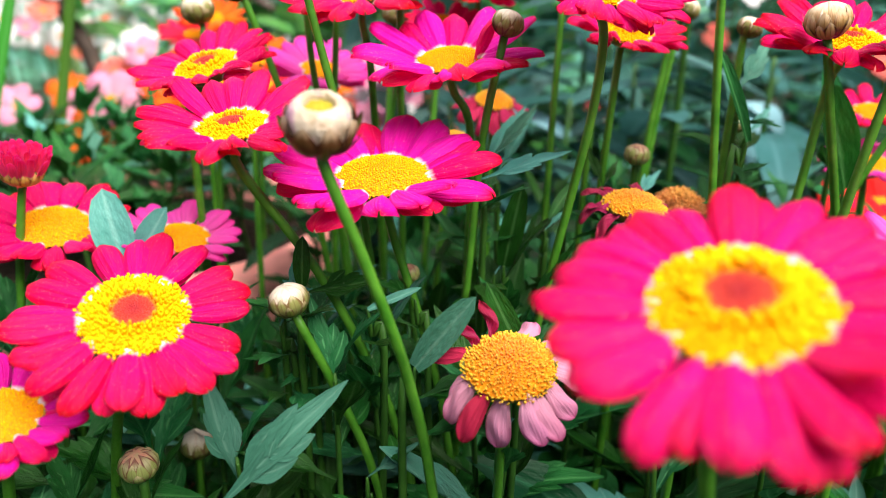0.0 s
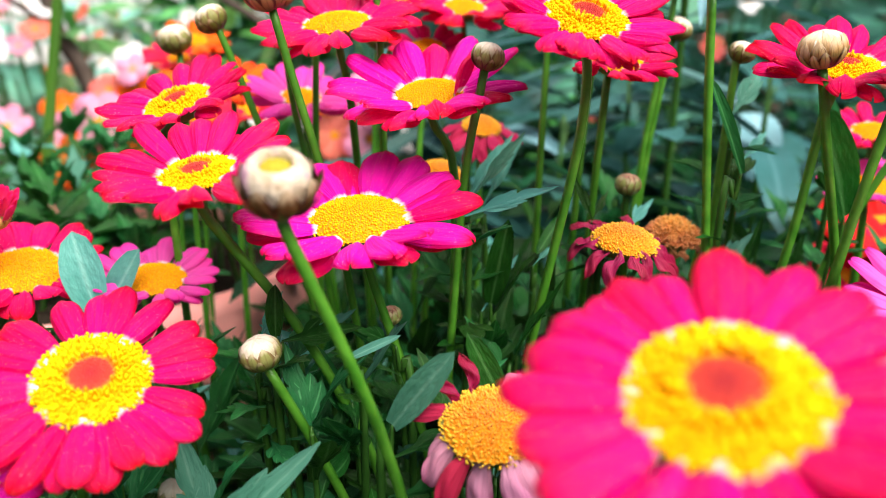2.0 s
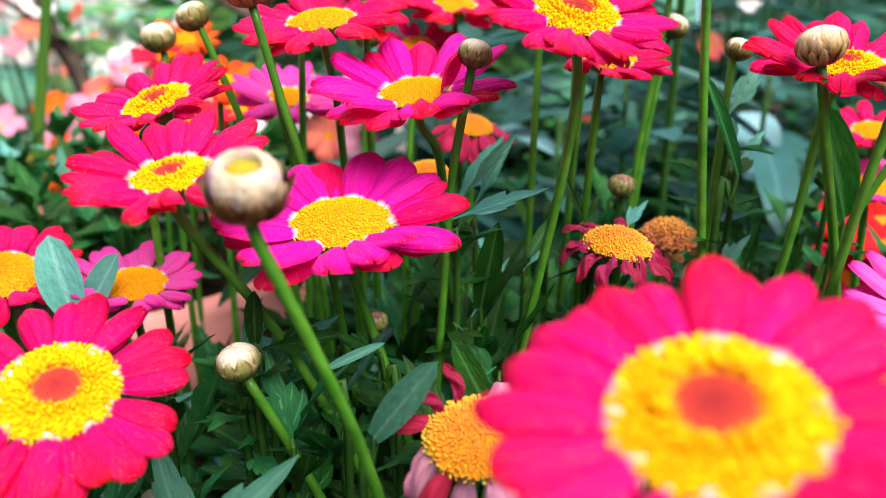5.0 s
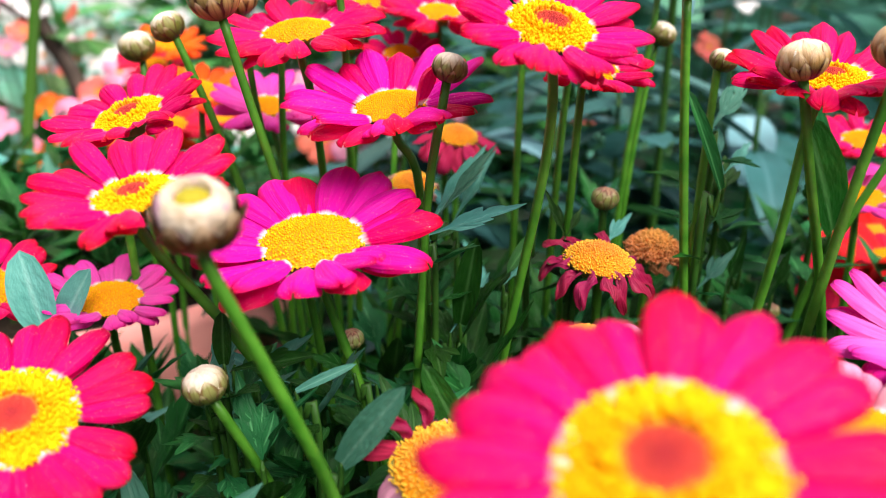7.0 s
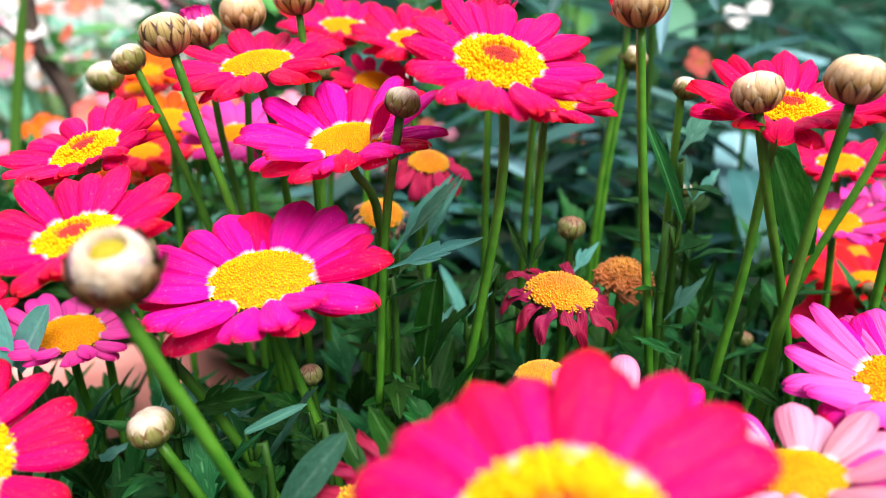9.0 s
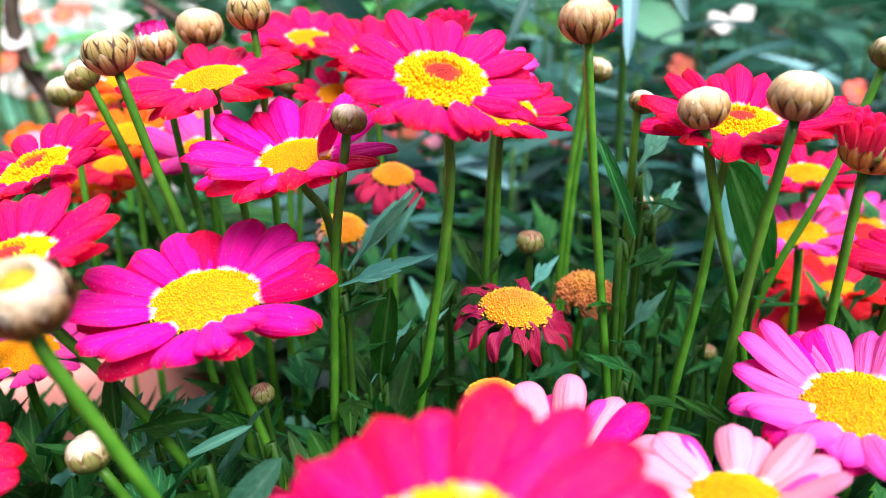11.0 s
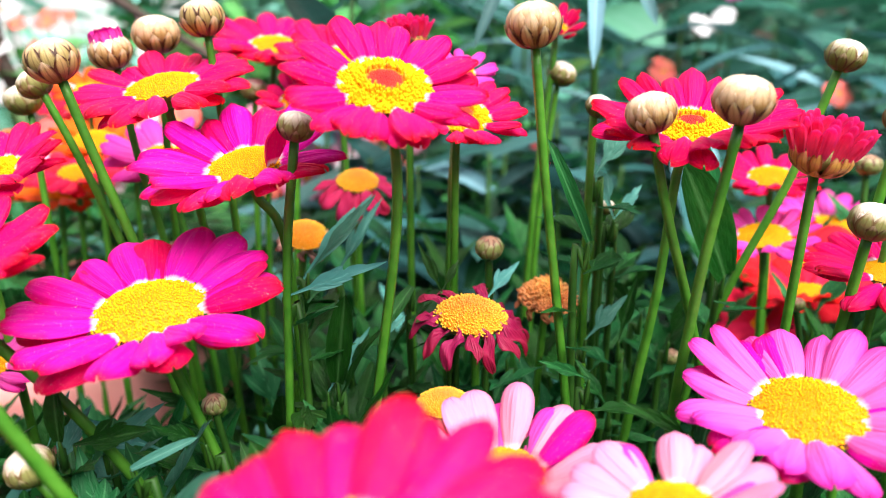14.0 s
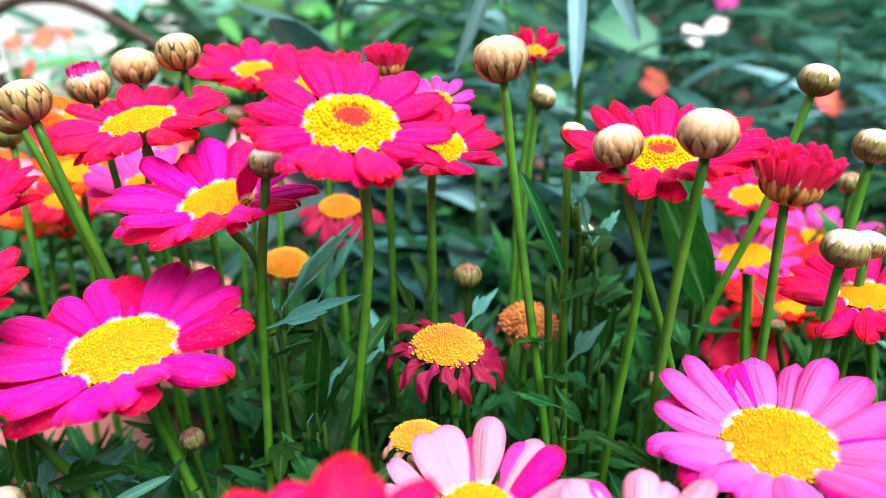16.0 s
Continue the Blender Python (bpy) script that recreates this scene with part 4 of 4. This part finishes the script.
bud('opening', (-0.0205, 0.1180, 0.4334), 6.9, [(-0.020, 0.119, 0.424), (-0.014, 0.122, 0.406), (-0.008, 0.126, 0.386), (-0.005, 0.130, 0.372)], lean=(0.08, -0.32, 1))
bud('pale', (0.0200, 0.1970, 0.4492), 4.6, [(0.019, 0.197, 0.445), (0.014, 0.200, 0.416), (0.011, 0.200, 0.378)])
bud('closed', (0.1058, 0.1890, 0.4513), 6.0, [(0.107, 0.189, 0.446), (0.112, 0.190, 0.425), (0.122, 0.195, 0.394)])
bud('striped', (-0.0403, 0.2020, 0.4665), 6.5, [(-0.039, 0.202, 0.461), (-0.034, 0.204, 0.438), (-0.029, 0.206, 0.416)])
bud('pale', (-0.0698, 0.2450, 0.4583), 5.4, [(-0.067, 0.245, 0.453), (-0.061, 0.246, 0.435), (-0.054, 0.247, 0.411)])
bud('pale', (-0.0974, 0.2850, 0.4501), 6.7, [(-0.096, 0.285, 0.443), (-0.097, 0.285, 0.410)])
bud('pale', (0.1036, 0.2350, 0.4475), 4.2, [(0.102, 0.235, 0.443), (0.101, 0.235, 0.404), (0.101, 0.235, 0.364)])
bud('closed', (0.0792, 0.2000, 0.4719), 6.8, [(0.080, 0.200, 0.465), (0.083, 0.202, 0.433), (0.089, 0.204, 0.379)])
bud('closed', (0.1229, 0.1780, 0.4550), 6.6, [(0.123, 0.178, 0.448), (0.119, 0.180, 0.422), (0.117, 0.182, 0.400)])
bud('pale', (-0.0374, 0.1550, 0.3814), 5.3, [(-0.036, 0.155, 0.376), (-0.025, 0.160, 0.347)])
bud('green', (-0.0083, 0.1920, 0.3747), 3.4, [(-0.008, 0.192, 0.370), (-0.007, 0.194, 0.356)])
bud('green', (0.0702, 0.2340, 0.4043), 4.5, [(0.070, 0.234, 0.399), (0.070, 0.235, 0.382)])
bud('pale', (0.1107, 0.2520, 0.4119), 3.2, [(0.110, 0.252, 0.408), (0.106, 0.252, 0.389)])
bud('pale', (0.1754, 0.2350, 0.4604), 5.7, [(0.174, 0.235, 0.456), (0.171, 0.235, 0.447), (0.163, 0.236, 0.421), (0.150, 0.238, 0.389)])
bud('pale', (0.1666, 0.1950, 0.4211), 6.0, [(0.166, 0.195, 0.415), (0.165, 0.197, 0.401), (0.164, 0.200, 0.381)])
bud('pale', (0.1820, 0.2100, 0.4168), 4.7, [(0.181, 0.210, 0.412), (0.179, 0.210, 0.381)])
bud('pale', (0.1719, 0.1970, 0.4469), 5.2, [(0.171, 0.197, 0.442), (0.168, 0.198, 0.420), (0.165, 0.200, 0.386)])
bud('pale', (0.1030, 0.3020, 0.4525), 5.7, [(0.101, 0.302, 0.447), (0.098, 0.303, 0.424)])
bud('closed', (-0.0380, 0.2660, 0.4718), 7.6, [(-0.038, 0.266, 0.464), (-0.040, 0.267, 0.437)])
bud('striped', (-0.0156, 0.2460, 0.4763), 6.7, [(-0.015, 0.246, 0.471), (-0.014, 0.247, 0.453), (-0.014, 0.248, 0.434)])
bud('green', (-0.0755, 0.1400, 0.3409), 5.0, [(-0.075, 0.140, 0.332), (-0.077, 0.142, 0.314)])
bud('pale', (-0.0213, 0.3200, 0.4484), 5.6, [(-0.022, 0.320, 0.440)])
bud('green', (0.2263, 0.3000, 0.4138), 5.0, [(0.226, 0.300, 0.407)])
bud('green', (0.1324, 0.2400, 0.3614), 3.1, [(0.133, 0.240, 0.355)])
bud('green', (0.1731, 0.2400, 0.3795), 2.8, [(0.174, 0.240, 0.375)])
bud('pale', (-0.0798, 0.1900, 0.3125), 5.7, [(-0.080, 0.190, 0.302)])
sprig_leaf('lobed', (0.0116, 0.2000, 0.4023), (0.0405, 0.1950, 0.4109), 0.26)
sprig_leaf('lobed', (0.0118, 0.2150, 0.3991), (0.0336, 0.2500, 0.4165), 0.22)
sprig_leaf('lobed', (0.0159, 0.2150, 0.4038), (0.0361, 0.2350, 0.4206), 0.22)
sprig_leaf('lobed', (-0.0505, 0.1250, 0.3399), (-0.0208, 0.1220, 0.3724), 0.42)
sprig_leaf('plain', (-0.1008, 0.2000, 0.3726), (-0.1076, 0.2050, 0.3964), 0.5)
sprig_leaf('plain', (-0.0997, 0.2050, 0.3702), (-0.0870, 0.2050, 0.3901), 0.4)
sprig_leaf('plain', (-0.0039, 0.1400, 0.3704), (0.0107, 0.1380, 0.3888), 0.3)
sprig_leaf('green', (0.1151, 0.1650, 0.3764), (0.0956, 0.1650, 0.3871), 0.26)
sprig_leaf('plain_green', (0.0951, 0.2030, 0.4150), (0.0839, 0.2060, 0.4421), 0.13)
sprig_leaf('lobed', (0.1037, 0.2400, 0.4247), (0.1198, 0.2500, 0.4422), 0.4)
sprig_leaf('plain_green', (0.1476, 0.2500, 0.4047), (0.1394, 0.2500, 0.4340), 0.3)
sprig_leaf('lobed', (-0.0345, 0.1800, 0.3692), (-0.0164, 0.1800, 0.3802), 0.35)
sprig_leaf('lobed', (-0.0421, 0.1700, 0.3767), (-0.0343, 0.1700, 0.3905), 0.35)
sprig_leaf('lobed', (0.0206, 0.2350, 0.3953), (0.0358, 0.2500, 0.4163), 0.25)
sprig_leaf('plain_green', (0.0459, 0.2200, 0.3969), (0.0376, 0.2100, 0.3871), 0.25)
sprig_leaf('lobed', (-0.0177, 0.1500, 0.3303), (-0.0028, 0.1500, 0.3416), 0.35)
sprig_leaf('lobed', (-0.0439, 0.1700, 0.3666), (-0.0375, 0.1850, 0.3798), 0.4)
sprig_leaf('lobed', (-0.0293, 0.2000, 0.3559), (-0.0481, 0.1900, 0.3694), 0.4)
sprig_leaf('green', (-0.0029, 0.2000, 0.3551), (-0.0211, 0.1950, 0.3654), 0.3)
sprig_leaf('green', (-0.0238, 0.2250, 0.3541), (-0.0424, 0.2200, 0.3637), 0.3)
sprig_leaf('lobed', (0.0197, 0.2100, 0.3675), (0.0332, 0.2200, 0.3829), 0.3)
sprig_leaf('green', (0.1047, 0.2100, 0.3592), (0.0950, 0.2150, 0.3740), 0.35)
sprig_leaf('green', (0.1244, 0.2500, 0.3731), (0.1081, 0.2500, 0.3883), 0.35)
sprig_leaf('green', (0.0761, 0.2400, 0.3620), (0.0868, 0.2500, 0.3742), 0.35)
sprig_leaf('green', (0.0325, 0.2400, 0.3414), (0.0495, 0.2500, 0.3548), 0.35)

sprig_leaf('green', (-0.0356, 0.1700, 0.3768), (-0.0135, 0.1650, 0.3825), 0.5)
sprig_leaf('green', (-0.0055, 0.1750, 0.3729), (-0.0170, 0.1700, 0.3811), 0.4)
sprig_leaf('plain', (-0.0175, 0.1600, 0.3764), (-0.0031, 0.1650, 0.3800), 0.16)
sprig_leaf('plain_green', (-0.0359, 0.1650, 0.3811), (-0.0351, 0.1650, 0.3949), 0.34)
sprig_leaf('plain_green', (0.0228, 0.2100, 0.3707), (0.0276, 0.2050, 0.3990), 0.26)
sprig_leaf('plain_green', (0.1460, 0.2350, 0.3922), (0.1280, 0.2250, 0.4298), 0.36)
sprig_leaf('plain_green', (0.0224, 0.1500, 0.3700), (0.0134, 0.1500, 0.3882), 0.3)
sprig_leaf('lobed', (0.0682, 0.2250, 0.3899), (0.0811, 0.2350, 0.3996), 0.36)
sprig_leaf('green', (0.0552, 0.2150, 0.3960), (0.0479, 0.2150, 0.4121), 0.3)
sprig_leaf('green', (0.0547, 0.2150, 0.3969), (0.0611, 0.2200, 0.4055), 0.3)
sprig_leaf('lobed', (0.0997, 0.2250, 0.3754), (0.1151, 0.2300, 0.3882), 0.4)
sprig_leaf('green', (0.1116, 0.2300, 0.3725), (0.1176, 0.2350, 0.3920), 0.36)
sprig_leaf('green', (0.0939, 0.1900, 0.3803), (0.0801, 0.1850, 0.3880), 0.3)
sprig_leaf('lobed', (0.0359, 0.2100, 0.3836), (0.0446, 0.2150, 0.3900), 0.28)
sprig_leaf('lobed', (0.1119, 0.2450, 0.4093), (0.1032, 0.2500, 0.4313), 0.45)
sprig_leaf('lobed', (0.1119, 0.2450, 0.4093), (0.1230, 0.2500, 0.4191), 0.36)
sprig_leaf('green', (0.1297, 0.2350, 0.3693), (0.1344, 0.2350, 0.3854), 0.4)
sprig_leaf('green', (0.1386, 0.2100, 0.3586), (0.1490, 0.2000, 0.3680), 0.3)
daisy('scarlet', (-0.1066, 0.3300, 0.4136), (0.15, -0.30, 0.94), 7.5, 21.0, 15, [(-0.108, 0.330, 0.395)], cup=14)
daisy('orange', (-0.1208, 0.3400, 0.4036), (0.20, -0.30, 0.93), 8.0, 20.0, 15, [(-0.123, 0.340, 0.385)], cup=16)
daisy('orange', (-0.1291, 0.4000, 0.4441), (0.20, -0.35, 0.92), 6.5, 19.0, 14, [(-0.131, 0.400, 0.420)], cup=18)
daisy('scarlet', (-0.1463, 0.4200, 0.4333), (0.10, -0.35, 0.93), 6.5, 20.0, 14, [(-0.148, 0.420, 0.410)], cup=18)
daisy('scarlet', (-0.0939, 0.3600, 0.4121), (0.05, -0.30, 0.95), 7.0, 18.0, 14, [(-0.095, 0.360, 0.392)], cup=16)


def fill_bed():
    r = random.Random(21)
    done = []
    tries = 0
    while len(done) < 190 and tries < 6000:
        tries += 1
        y = r.uniform(0.075, 0.37)
        x = r.uniform(-0.1 - 0.66 * y, 0.16 + 0.66 * y)
        if in_pot(x, y) or any((x - p) ** 2 + (y - q) ** 2 < 0.019**2 for p, q in done):
            continue
        done.append((x, y))
        top = 0.352 + 0.016 * noise.noise(Vector((x * 12, y * 12, 1))) + r.uniform(-0.02, 0.012)
        if y < 0.15:
            top -= 0.03 + (0.15 - y) * 1.2
        if 0.075 < x < 0.19 and 0.17 < y < 0.33:
            top -= 0.022
        if before_pot(x, y):
            top = min(top, 0.465 - 0.61 * (y - 0.018))
        shoot((x + r.uniform(-0.01, 0.01), y + r.uniform(-0.005, 0.015), 0), (x, y, top), r.choice((9, 10, 11)), 0.04, 0.046)


fill_bed()


# ---- behind the daisies ----
def lance_stalk(foot, top, count, size):
    foot, top = Vector(foot), Vector(top)
    r = random.Random(rng.random())
    s = thing("lance_leaved_plant", foot, "tall plant with long narrow drooping blue-green leaves", "plant", "lance-leaved plants behind the daisies")
    bend = (foot + top) / 2 + Vector((r.uniform(-0.03, 0.03), r.uniform(-0.02, 0.02), 0))
    part("stem", with_material(tube("stem", [top, bend, foot], 0.0015, 0.003, 6), STEM_DARK), s)
    for k in range(count):
        t = (k + 0.2) / count
        at = top.lerp(bend, t * 1.2) if t < 0.83 else bend
        a = k * 2.4 + r.uniform(-0.4, 0.4)
        way = Vector((math.cos(a), math.sin(a), r.uniform(-0.5, 0.7)))
        part("leaf", dyed(r.choice(LANCES), LANCE_PALE if k in (1, 3) and r.random() < 0.6 else LANCE), s, pointing(at, way, (0, 0, 1), size * r.uniform(0.7, 1.25), r.uniform(1.2, 1.8)))
    return s


def fill_back():
    r = random.Random(33)
    for k in range(46):
        y = r.uniform(0.44, 1.0)
        x = r.uniform(0.0, 1.0)
        x = -0.1 + x * (0.32 + 0.75 * y)
        if in_pot(x, y):
            x += 0.3
        top = r.uniform(0.36, 0.5) + 0.1 * (y - 0.44) - 0.05 * (x > 0.2)
        lance_stalk((x + r.uniform(-0.03, 0.03), y, 0), (x, y, top), 11, 0.115)


fill_back()
hang = thing("lance_leaved_plant", (0.135, 0.42, 0), "tall plant with long narrow leaves hanging down", "plant", "lance-leaved plants behind the daisies")
part("stem", with_material(tube("stem", [(0.115, 0.36, 0.535), (0.135, 0.4, 0.5), (0.14, 0.42, 0.2), (0.135, 0.42, 0)], 0.0015, 0.003, 6), STEM_DARK), hang)
for base, tip, wide in (((0.1, 0.35, 0.525), (0.0705, 0.32, 0.4650), 0.5), ((0.126, 0.36, 0.53), (0.1205, 0.32, 0.4572), 0.55), ((0.135, 0.38, 0.52), (0.16, 0.37, 0.47), 0.9)):
    b, t = Vector(base), Vector(tip)
    part("leaf", dyed(LANCES[0], LANCE_PALE), hang, pointing(b, t - b, (0, -1, 0.3), (t - b).length * 1.05, wide))


def flower_pot(at, rim, high):
    """A round clay pot with a thick rolled rim and soil."""
    pot = thing("flower_pot", at, "round salmon terracotta flower pot with thick rim", "plant pot")

    def lathe(prof, name, mat):
        def f(u, v):
            k = v * (len(prof) - 1)
            i = min(int(k), len(prof) - 2)
            t = k - i
            q = prof[i][0] * (1 - t) + prof[i + 1][0] * t
            a = 2 * math.pi * u
            return (at[0] + q * math.cos(a), at[1] + q * math.sin(a), at[2] + prof[i][1] * (1 - t) + prof[i + 1][1] * t)

        return with_material(sheet(name, f, 64, len(prof) - 1), mat)

    h = high
    part("body", lathe([(0.001, 0.0), (rim * 0.66, 0.0), (rim * 0.7, 0.01), (rim * 0.93, h - 0.052)], "body", CLAY), pot)
    part("rim", lathe([(rim * 0.93, h - 0.055), (rim * 0.98, h - 0.055), (rim, h - 0.048), (rim * 1.01, h - 0.01), (rim, h - 0.002), (rim * 0.96, h), (rim * 0.92, h - 0.004), (rim * 0.9, h - 0.05)], "rim", CLAY), pot)
    part("soil", lathe([(rim * 0.905, h - 0.02), (rim * 0.5, h - 0.012), (0.001, h - 0.01)], "soil", SOIL), pot)


flower_pot((-0.2, 0.42, 0), 0.13, 0.322)


def fill_pot():
    r = random.Random(61)
    for k in range(34):
        a, q = k * 2.4, 0.112 * math.sqrt((k + 0.5) / 34)
        x, y = -0.2 + q * math.cos(a), 0.42 + q * math.sin(a)
        top = r.uniform(0.34, 0.37) + 0.2 * max(0, y - 0.4)
        shoot((x, y, 0.304), (x * 1.02, y, top), 9, 0.08, 0.044)


fill_pot()


def small_blossom(at, mm, colour, label, count=5, name="blossom"):
    """A small open flower on its own stalk, far behind."""
    at = Vector(at)
    r = random.Random(rng.random())
    foot = (at.x + r.uniform(-0.02, 0.02), at.y + 0.03, 0)
    s = thing(name, foot, label, "flower", "flowers behind the daisies")
    part("stem", with_material(tube("stem", [at, at.lerp(Vector(foot), 0.4) + Vector((0, 0.01, 0)), foot], 0.0012, 0.002, 6), STEM_DARK), s)
    nrm = Vector((r.uniform(-0.4, 0.4), -0.8, r.uniform(0.3, 0.9)))
    turn = frame_of(nrm, at, 1.0, r.uniform(0, 6))
    centre = part("disc", DISCS["ripe"], s, frame_of(nrm, at, mm * 0.00022))
    for k in range(count):
        m = turn @ Matrix.Rotation(2 * math.pi * k / count, 4, "Z") @ Matrix.Translation((0, mm * 0.00012, 0)) @ Matrix.Rotation(radians(r.uniform(0, 25)), 4, "X")
        ln = mm / 1000
        part("petal", dyed(r.choice(PETALS), PETAL[colour]), s, m @ Matrix.Diagonal((ln * 5.2 / count, ln, ln, 1)))


def far_flowers():
    r = random.Random(50)
    for x, y, z, mm, colour in ((-0.247, 0.54, 0.365, 26, "orange"), (-0.215, 0.55, 0.38, 22, "orange"), (-0.275, 0.52, 0.35, 22, "orange"), (-0.18, 0.5, 0.385, 18, "orange"), (-0.52, 0.98, 0.4, 20, "white"), (-0.45, 1.02, 0.42, 18, "white"),
                               (0.2715, 0.73, 0.42, 14, "coral"), (0.445, 0.73, 0.395, 14, "coral"), (0.15, 0.7, 0.35, 12, "coral"),
                               (0.347, 0.85, 0.461, 14, "white"), (0.378, 0.87, 0.47, 12, "white"), (0.4, 0.9, 0.5, 14, "lilac"), (0.6, 0.9, 0.5, 16, "scarlet"), (0.22, 0.33, 0.36, 26, "scarlet"), (0.24, 0.36, 0.352, 26, "scarlet"), (0.19, 0.3, 0.345, 18, "scarlet")):
        small_blossom((x, y, z), mm, colour, f"blurred {colour} blossom among the leaves behind", 5)
    for k in range(46):
        x, y = r.uniform(-0.46, 0.02), r.uniform(0.5, 0.88)
        colour = r.choice(("blush", "blush", "white", "white", "coral", "orange"))
        small_blossom((x, y, r.uniform(0.33, 0.4)), r.uniform(16, 24), colour, f"{colour} blossom in the bed beyond", 6)
    for k in range(60):
        y = r.uniform(0.8, 1.6)
        x = -0.1 - y * r.uniform(0.22, 0.62)
        colour = r.choice(("white", "white", "white", "blush", "coral"))
        small_blossom((x, y, 0.44 + (y - 0.8) * 0.02 + r.uniform(-0.12, 0.06)), r.uniform(9, 20), colour, f"{colour} blossom in the bed beyond", 5)


far_flowers()


def grass_clump(at, tops):
    """Upright bright green strap leaves from one root."""
    g = thing("strap_leaf_clump", at, "clump of upright bright green strap leaves", "plant", "strap-leaved plants behind the daisies")
    for x, y, z, w in tops:
        a, b = Vector(at), Vector((x, y, z))
        part("leaf", dyed(STRAP, STRAP_GREEN), g, pointing(a, b - a, (0, -1, 0.1), (b - a).length, w))


STRAP = joined("leaf", [blade((0, 0, 0), (0, 1, 0), (0, 0, 1), 1.0, 0.02, 0.12, 10, 4, 0.6, 0.4)])
STRAP_GREEN = leaf_material("strap_leaf", (0.05, 0.2, 0.02), (0.09, 0.28, 0.04), (0.12, 0.32, 0.07))
grass_clump((-0.37, 0.37, 0), ((-0.235, 0.4, 0.5, 0.9), (-0.27, 0.42, 0.44, 0.9)))
grass_clump((-0.36, 0.5, 0), ((-0.33, 0.5, 0.56, 1.0), (-0.25, 0.5, 0.52, 0.9), (-0.38, 0.52, 0.5, 1.0)))


# a bare dark branch that leans across beyond the flowers
branch = thing("bare_branch", (-0.43, 0.92, 0), "thin dark bare shrub branch leaning over", "branch")
part("limb", with_material(tube("limb", [(-0.2, 0.85, 0.44), (-0.275, 0.9, 0.476), (-0.37, 0.9, 0.53), (-0.46, 0.9, 0.52), (-0.47, 0.9, 0.44), (-0.44, 0.91, 0.34), (-0.43, 0.92, 0.0)], 0.004, 0.011, 8), BARK), branch)
part("twig", with_material(tube("twig", [(-0.56, 0.88, 0.5), (-0.5, 0.89, 0.46), (-0.468, 0.9, 0.43)], 0.002, 0.006, 6), BARK), branch)
